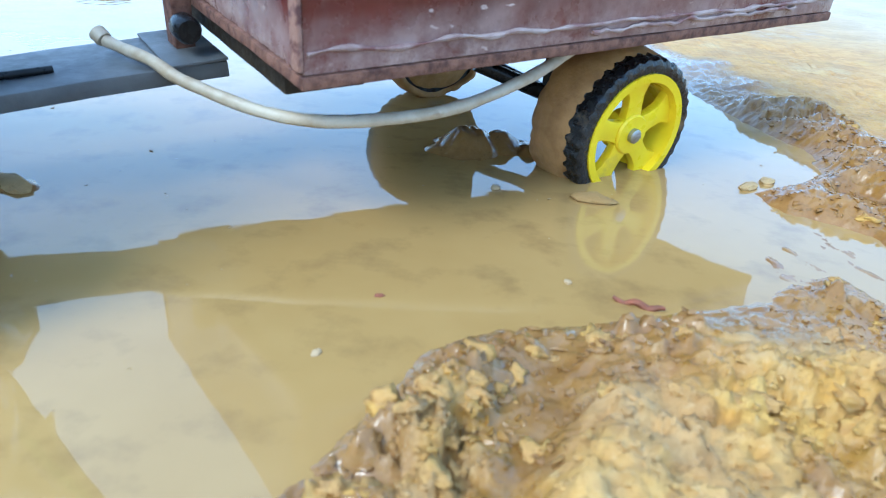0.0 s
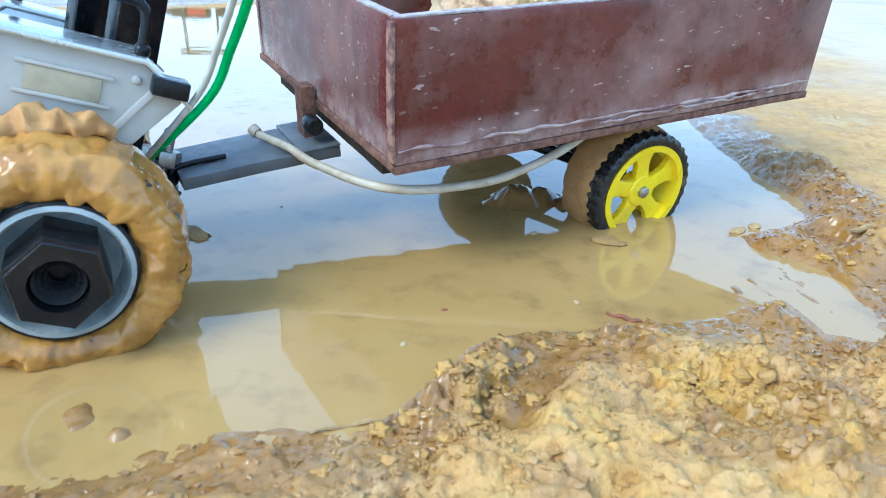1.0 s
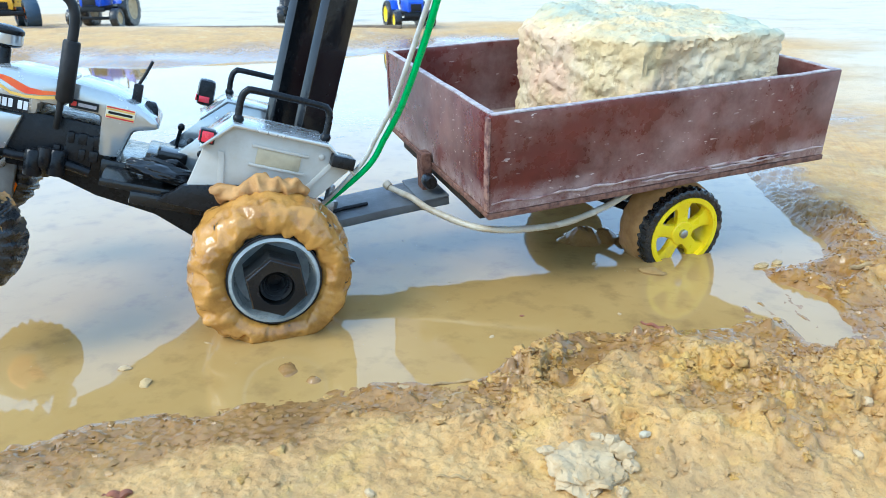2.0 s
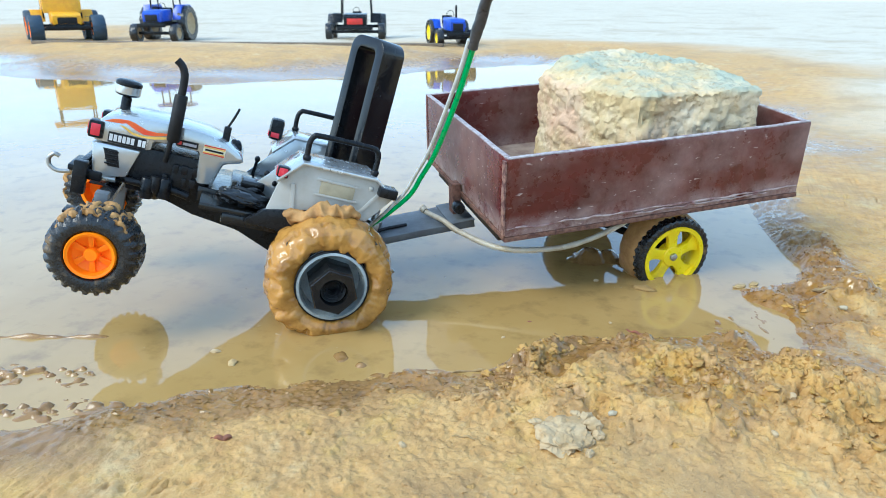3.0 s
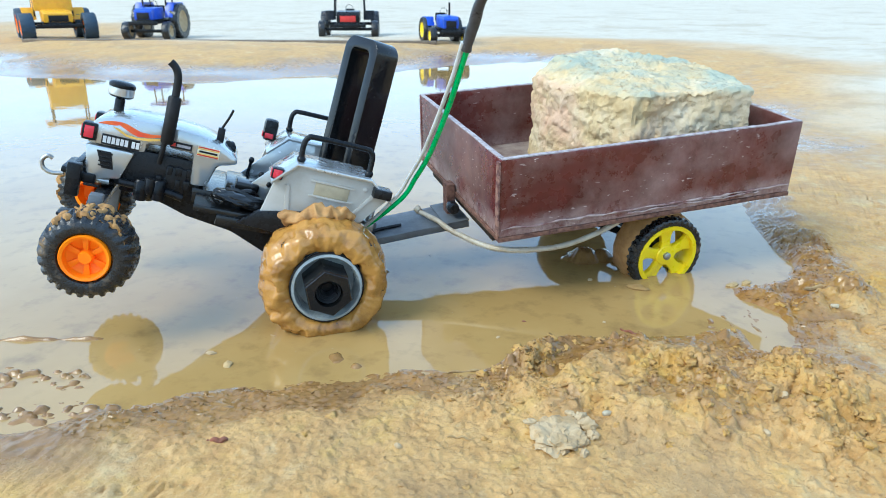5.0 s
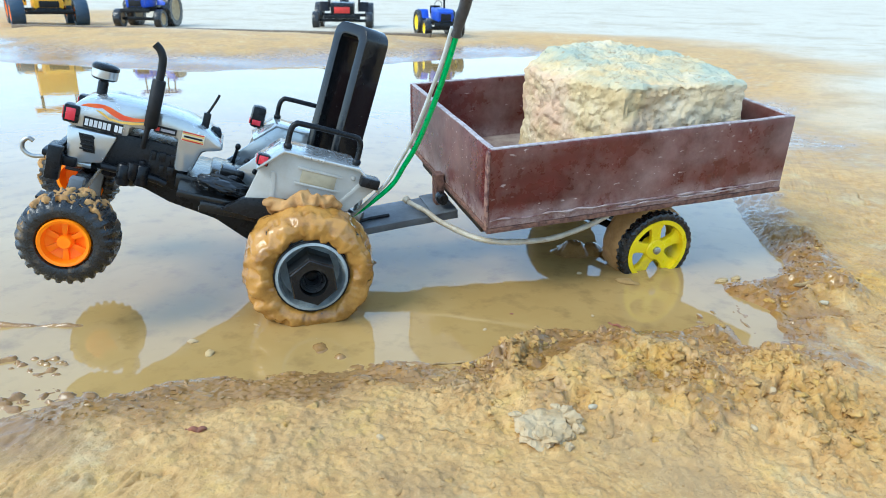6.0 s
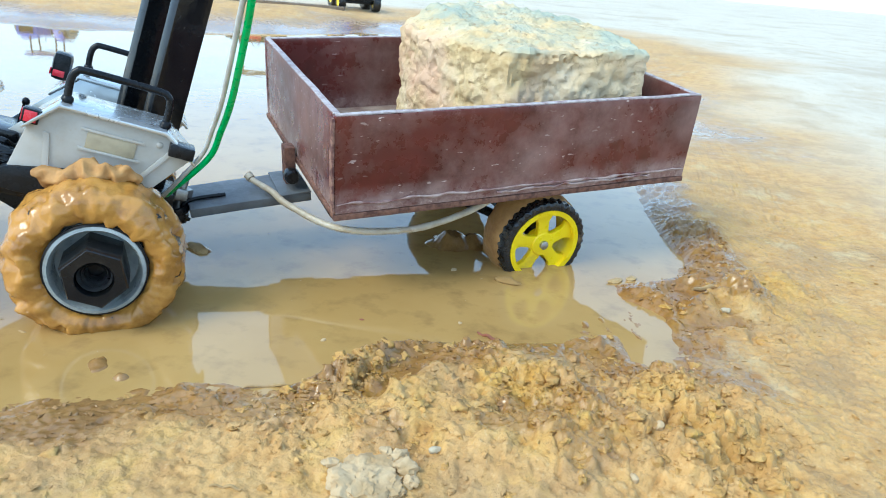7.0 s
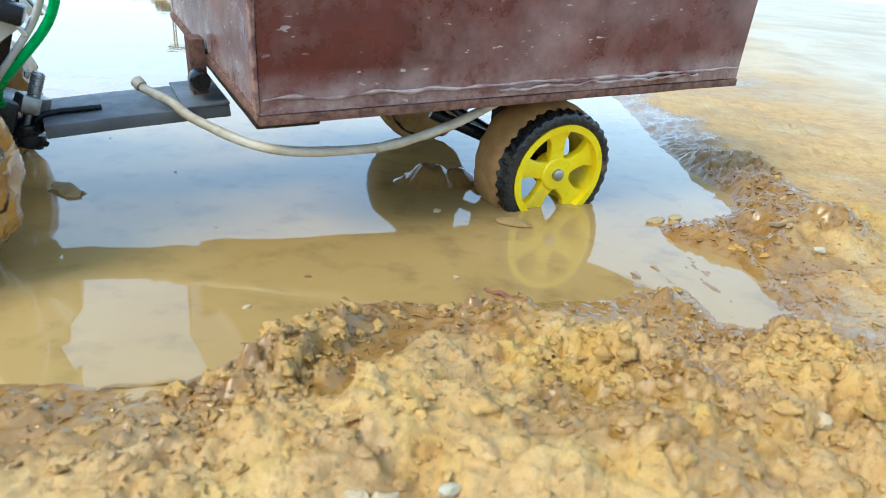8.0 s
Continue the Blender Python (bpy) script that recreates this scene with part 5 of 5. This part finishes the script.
def toy(name, x, y, turn, label, paint, rims, front_r, rear_r, track, base, width, roof=True, tyre=None, nose_mat=None, tall=0.0):
    """A small tractor facing its local x, standing on the far bank."""
    z = ground_at(x, y)
    away = math.degrees(math.atan2(EYE_AT.y - y, EYE_AT.x - x))
    t = thing(name, pose(x, y, z - 0.003, 0, 0, away + turn), label, "toy tractor", "toys parked on the far bank")
    for s in (-1, 1):
        for kind, bx, r, tw in (("front_wheel", base, front_r, width * 0.8), ("rear_wheel", 0.0, rear_r, width)):
            w = new(kind)
            w.parent, w.matrix_basis = t, pose(bx, s * track / 2, r, 0, 0, 0 if s > 0 else 180)
            part("tyre", ring_solid([(r * 0.62, 0), (r * 0.9, 0.001), (r * 0.97, -tw * 0.12), (r * 0.97, -tw * 0.88), (r * 0.9, -tw), (r * 0.62, -tw)], 60, lugs(r * 0.9, r * 0.06, 15, 2, -tw / 2, tw / 2)), tyre or M_TYRE, w)
            part("rim", lathe([(0, -tw * 0.2), (r * 0.4, -tw * 0.25), (r * 0.6, -0.001), (r * 0.64, -0.002), (r * 0.64, -tw * 0.9), (0, -tw * 0.9)], 30), rims, w)
    zc = rear_r
    part("chassis", block(-0.03, base + 0.03, -track * 0.16, track * 0.16, zc - 0.008, zc + 0.016, 0.003), M_BLACK, t)
    part("axle", block(base - 0.006, base + 0.006, -track * 0.45, track * 0.45, front_r - 0.006, front_r + 0.006, 0.002), M_BLACK, t)
    part("rear_axle", block(-0.007, 0.007, -track * 0.45, track * 0.45, rear_r - 0.006, rear_r + 0.006, 0.002), M_BLACK, t)
    part("bonnet", prism([(base * 0.35, zc + 0.012), (base + 0.03, zc + 0.008), (base + 0.032, zc + 0.042), (base + 0.015, zc + 0.052), (base * 0.35, zc + 0.056)], -track * 0.19, track * 0.19, 0.004), paint, t)
    part("grille", block(base + 0.0305, base + 0.0335, -track * 0.13, track * 0.13, zc + 0.012, zc + 0.036, 0.001), nose_mat or M_BLACKMATT, t)
    part("bumper", block(base + 0.034, base + 0.042, -track * 0.30, track * 0.30, zc - 0.010, zc + 0.004, 0.002), M_BLACK, t)
    part("seat", joined(block(0.0, 0.035, -0.02, 0.02, zc + 0.02, zc + 0.034, 0.004), block(-0.006, 0.003, -0.02, 0.02, zc + 0.03, zc + 0.062, 0.003)), M_BLACK, t)
    for s in (-1, 1):
        part("fender", prism([(rear_r * 1.0, zc + 0.016), (rear_r * 0.6, rear_r * 2.05), (-rear_r * 0.7, rear_r * 2.05), (-rear_r * 0.9, rear_r * 1.7), (-rear_r * 0.7, rear_r * 1.9), (rear_r * 0.5, rear_r * 1.92)], s * track * 0.24, s * track * 0.42, 0.001), paint, t)
    part("steering_wheel", ring_solid([(0.013, -0.001), (0.015, 0), (0.013, 0.001)], 24), M_BLACK, t, m=pose(base * 0.38, 0, zc + 0.066, 0, 0, 90))
    if roof:
        for bx in (-0.02, base * 0.36):
            for s in (-1, 1):
                part("post", tube([(bx, s * track * 0.26, zc + 0.03), (bx, s * track * 0.24, zc + 0.125 + tall)], 0.003, 8, steps=1), M_BLACK, t)
        part("roof", block(-0.04, base * 0.5, -track * 0.36, track * 0.36, zc + 0.124 + tall, zc + 0.133 + tall, 0.004), paint, t)
        if tall > 0.08:
            part("cab", prism([(-0.03, zc + 0.05), (base * 0.5, zc + 0.05), (base * 0.42, zc + 0.15), (-0.03, zc + 0.15)], -track * 0.26, track * 0.26, 0.004), paint, t)
    else:
        part("exhaust", tube([(base * 0.7, 0.012, zc + 0.05), (base * 0.7, 0.012, zc + 0.10)], 0.004, 10, steps=1), M_BLACK, t)
    return t


M_TYREBLUE = surface("blue-black tyre rubber", (0.02, 0.045, 0.075), (0.03, 0.05, 0.07), rough=0.6)
toy("toy_tractor", -0.86, 2.47, 16, "small blue toy tractor with yellow rims on the far bank", M_BLUE, M_YELLOW, 0.030, 0.046, 0.15, 0.115, 0.03, False)
toy("toy_tractor", -1.38, 2.70, -4, "black toy tractor with a red grille on the far bank", M_BLACK, M_BLACK, 0.034, 0.052, 0.25, 0.13, 0.034, True, None, M_RED, 0.06)
toy("toy_tractor", -2.02, 2.24, -24, "blue toy tractor with muddy wheels on the far bank", M_BLUE, M_PALE, 0.036, 0.070, 0.19, 0.13, 0.035, True)
toy("toy_loader", -2.42, 2.06, 6, "yellow toy loader with a cab roof on the far bank", M_LOADER, M_ORANGE, 0.052, 0.060, 0.27, 0.15, 0.06, True, M_TYREBLUE, None, 0.09)

# plank lying along the bank
plank = bmesh.new()
block(-0.78, 0.78, -0.022, 0.022, 0.0, 0.012, 0.002, 2, plank)
ang = math.degrees(math.atan2(2.27 - 1.78, -0.86 + 2.3))
solid("plank", plank, M_PLANK, pose(-1.55, 2.06, max(ground_at(-1.55, 2.06), ground_at(-1.0, 2.2), ground_at(-2.1, 1.9)) - 0.006, 0, 0, ang), "weathered wooden plank lying along the far bank", "plank")

# ---------- small things on the mud ----------
def rest(x, y, lift=0.0):
    return max(ground_at(x, y), 0.0) + lift


bm = lump((0.0135, 0.0145, 0.0055), 5, 0.30, 1.6, 2.3, 0.35)
for v in bm.verts:
    v.co += 0.0011 * noise.fractal(v.co * 300, 0.7, 2.1, 5) * v.co.normalized() + Vector((0, 0, 0.0007 * round(2.4 * noise.noise(v.co * 120))))
solid("clay_lump", bm, M_PALE, pose(0.1345, 0.1370, rest(0.1345, 0.1370, -0.0010)), "pale broken lump of dry clay on the mud bank", "clay lump")

for k, (dx, dy, s) in enumerate(((0.0125, 0.0105, 0.0042), (0.0085, 0.0150, 0.0030), (0.0165, 0.0060, 0.0030), (0.0030, 0.0150, 0.0024), (-0.0150, 0.0030, 0.0026), (0.0150, -0.0080, 0.0022))):
    solid("clay_crumb", lump((s * 1.2, s * 0.9, s * 0.8), 3, 0.45, 1.6, 5 + k * 1.9), M_PALE, pose(0.1345 + dx, 0.1370 + dy, rest(0.1345 + dx, 0.1370 + dy, s * 0.2), 0, 0, 50 * k), "small pale crumb of clay beside the larger lump", "clay crumb", "clay crumbs by the lump")

for k, (x, y, s, mt, label) in enumerate(((0.2822, 0.3546, 0.0024, M_CHIP, "small white chip on the wet mud"), (0.1548, 0.1600, 0.0022, M_CHIP, "small white chip on the mud bank"), (0.2413, 0.2078, 0.0026, M_PALE, "pale pebble on the mud bank"), (0.2318, 0.1736, 0.0020, M_PALE, "pale pebble on the mud bank"), (0.0653, 0.0957, 0.0018, M_PALE, "pale pebble on the mud bank"))):
    solid("pebble", lump((s * 1.3, s * 0.8, s * 0.7), 2, 0.35, 1.7, k * 3.3), mt, pose(x, y, rest(x, y, s * 0.3), 0, 0, 40 * k), label, "pebble", "pebbles on the mud")


def strip(length, width, curl, seed):
    pts = [(length * (t / 10 - 0.5), 0.25 * length * curl * math.sin(t / 10 * 3.0 + seed), 0.0006 * math.sin(t * 1.3 + seed)) for t in range(11)]
    return tube(pts, lambda t: width * (0.35 + 0.65 * math.sin(math.pi * min(max(t, 0.03), 0.97)) ** 0.6), 7, steps=3, rough=0.3)


for k, (x, y, ln, wd, rz, mt, name, label) in enumerate(((0.0721, 0.1832, 0.028, 0.0008, 25, M_STRAW, "twig", "thin brown twig at the water's edge"), (0.2735, 0.3761, 0.026, 0.0018, 42, M_STRAW, "stick", "short muddy stick on the wet mud"), (0.1531, 0.2716, 0.014, 0.0010, -8, M_LEAF, "dead_leaf", "curled reddish dead leaf at the water's edge"), (-0.0193, 0.0682, 0.010, 0.0014, 28, M_LEAF, "dead_leaf", "dark red dead leaf on the mud bank"), (0.19, 0.205, 0.014, 0.0006, 60, M_STRAW, "straw", "bit of straw on the mud bank"), (0.305, 0.30, 0.018, 0.0006, -20, M_STRAW, "straw", "bit of straw on the mud bank"), (0.09, 0.115, 0.012, 0.0006, 10, M_STRAW, "straw", "bit of straw on the mud bank"), (0.255, 0.26, 0.016, 0.0006, 100, M_STRAW, "straw", "bit of straw on the mud bank"))):
    solid(name, strip(ln, wd, 0.25, k), mt, pose(x, y, rest(x, y, wd * 0.6), 0, 0, rz), label, name.replace("_", " "))

# scum and bits floating on the water
for k, (x, y, sx, sy, mt, label) in enumerate(((0.1480, 0.3500, 0.0085, 0.0042, M_CRUMB, "flake of mud floating by the yellow wheel"), (-0.0866, 0.1457, 0.0035, 0.0022, M_PALE, "pale flake floating on the puddle"), (0.1117, 0.3528, 0.0022, 0.0018, M_PALE, "pale speck floating on the puddle"), (0.0735, 0.2328, 0.0016, 0.0012, M_PALE, "pale speck floating on the puddle"), (0.1345, 0.2811, 0.0014, 0.0012, M_PALE, "pale speck floating on the puddle"), (-0.0677, 0.1379, 0.0040, 0.0028, M_CLOD, "small muddy flake at the water's edge"), (-0.0518, 0.3090, 0.011, 0.005, M_CLOD, "muddy clod standing out of the water"), (-0.0644, 0.1804, 0.0026, 0.0008, M_STRAW, "bit of straw floating on the puddle"), (0.083, 0.262, 0.0014, 0.0009, M_LEAF, "dark speck floating on the puddle"), (0.216, 0.383, 0.007, 0.003, M_CLOD, "low clod of mud in the shallow water"), (0.226, 0.392, 0.006, 0.003, M_CLOD, "low clod of mud in the shallow water"))):
    solid("floating_bit", lump((sx, sy, min(sx, sy) * 0.5), 2, 0.4, 1.8, 11 + k), mt, pose(x, y, min(sx, sy) * 0.12, 0, 0, 25 * k), label, "debris")

# broken clods heaped where the bank is churned
shapes = []
for k in range(16):
    bm = lump((1.3, 1.0, 0.60), 2 if k < 8 else 3, 0.9, 1.6, 40 + k * 3.1)
    bm.verts.index_update()
    shapes.append((np.array([v.co[:] for v in bm.verts]), np.array([[v.index for v in f.verts] for f in bm.faces])))
    bm.free()
rng4 = np.random.default_rng(17)
spots = []
while len(spots) < 800:
    x, y = rng4.uniform(-0.06, 0.36), rng4.uniform(0.08, 0.48)
    i, j = min(int(np.searchsorted(GX, x)), len(GX) - 1), min(int(np.searchsorted(GY, y)), len(GY) - 1)
    if SD[j, i] < 0.003 or rng4.random() > 0.02 + CHURN[j, i] ** 2 * 1.4:
        continue
    spots.append((0.0006 + 0.0024 * rng4.random() ** 3.2, x, y, float(GZ[j, i]), tuple(SOIL[j, i])))
spots.sort(reverse=True)
clod_meshes = []
for k, (co, fa) in enumerate(shapes):
    me = bpy.data.meshes.new("clod")
    me.from_pydata((0.003 * co).tolist(), [], fa.tolist())
    me.polygons.foreach_set("use_smooth", np.ones(len(me.polygons), bool))
    me.materials.append(M_GROUND)
    me.attributes.new("soil", "FLOAT_VECTOR", "POINT").data.foreach_set("vector", np.tile(np.array([0.3 + 0.1 * (k % 8), 0.0, 0.05 * (k % 4)], np.float32), len(co)))
    clod_meshes.append(me)
verts, faces, tints, base = [], [], [], 0
for k, (s, x, y, z, tint) in enumerate(spots):
    a, b = rng4.uniform(0, 6.283), rng4.uniform(-0.5, 0.5)
    size, sunk = s * rng4.uniform(0.8, 1.3, 3), z - s * rng4.uniform(0.20, 0.60)
    if k < 280:
        clod = new("clod", clod_meshes[k % 16])
        clod.parent = ground
        clod.matrix_basis = pose(x, y, sunk, math.degrees(b), 0, math.degrees(a)) @ Matrix.Diagonal((*(size / 0.003), 1))
        continue
    co, fa = shapes[k % 8]
    co = co @ np.array([[1, 0, 0], [0, math.cos(b), math.sin(b)], [0, -math.sin(b), math.cos(b)]]) @ np.array([[math.cos(a), math.sin(a), 0], [-math.sin(a), math.cos(a), 0], [0, 0, 1]])
    verts.append(co * size + np.array([x, y, sunk]))
    tints.append(np.tile(tint, (len(co), 1)))
    faces.append(fa + base)
    base += len(co)
me = bpy.data.meshes.new("mud_clods")
me.from_pydata(np.concatenate(verts).tolist(), [], np.concatenate(faces).tolist())
me.polygons.foreach_set("use_smooth", np.ones(len(me.polygons), bool))
me.materials.append(M_GROUND)
me.attributes.new("soil", "FLOAT_VECTOR", "POINT").data.foreach_set("vector", np.concatenate(tints).reshape(-1).astype(np.float32))
tagged(new("mud_clods", me), "small broken ochre clods heaped along the churned bank", "mud clods", kind="stuff")

# loose crumbs of mud along the bank, thickest where it is churned
shapes = []
for k in range(10):
    bm = lump((1.6, 0.95, 0.55), 1, 1.1, 1.9, k * 2.7)
    bm.verts.index_update()
    shapes.append((np.array([v.co[:] for v in bm.verts]), np.array([[v.index for v in f.verts] for f in bm.faces])))
    bm.free()
rng2 = np.random.default_rng(5)
verts, faces, tints, base, made = [], [], [], 0, 0
while made < 13000:
    x, y = rng2.uniform(-0.125, 0.40), rng2.uniform(0.045, 0.49)
    i, j = min(int(np.searchsorted(GX, x)), len(GX) - 1), min(int(np.searchsorted(GY, y)), len(GY) - 1)
    sd = SD[j, i]
    if sd < 0.002 or rng2.random() > 0.06 + 0.8 * CHURN[j, i] ** 1.5 + 0.14 * (sd < 0.04):
        continue
    s = 0.00018 + 0.0009 * rng2.random() ** 5
    co, fa = shapes[made % 10]
    a, b = rng2.uniform(0, 6.283), rng2.uniform(-0.8, 0.8)
    co = co @ np.array([[1, 0, 0], [0, math.cos(b), math.sin(b)], [0, -math.sin(b), math.cos(b)]]) @ np.array([[math.cos(a), math.sin(a), 0], [-math.sin(a), math.cos(a), 0], [0, 0, 1]])
    tints.append(np.tile(SOIL[j, i], (len(co), 1)))
    verts.append(co * s * rng2.uniform(0.8, 1.25, 3) + np.array([x, y, float(GZ[j, i]) + s * 0.3]))
    faces.append(fa + base)
    base += len(co)
    made += 1
me = bpy.data.meshes.new("mud_crumbs")
me.from_pydata(np.concatenate(verts).tolist(), [], np.concatenate(faces).tolist())
me.materials.append(M_GROUND)
me.attributes.new("soil", "FLOAT_VECTOR", "POINT").data.foreach_set("vector", np.concatenate(tints).reshape(-1).astype(np.float32))
tagged(new("mud_crumbs", me), "loose crumbs of tan mud scattered on the bank", "mud crumbs", kind="stuff")

# dark specks drifting on the water
specks = bmesh.new()
rng3 = random.Random(9)
made = 0
while made < 55:
    x, y = rng3.uniform(-0.14, 0.24), rng3.uniform(0.10, 0.42)
    i, j = int(np.searchsorted(GX, x)), int(np.searchsorted(GY, y))
    if SD[j, i] > -0.004:
        continue
    s = 0.00025 + 0.0005 * rng3.random() ** 3
    joined(specks, lump((s * rng3.uniform(1, 2.4), s, s * 0.4), 1, 0.3, 1.7, made * 0.5, 0, None, (x, y, s * 0.1), rng3.uniform(0, 6)))
    made += 1
solid("water_specks", specks, M_STRAW, Matrix(), "tiny dark specks drifting on the muddy water", "specks", kind="stuff")
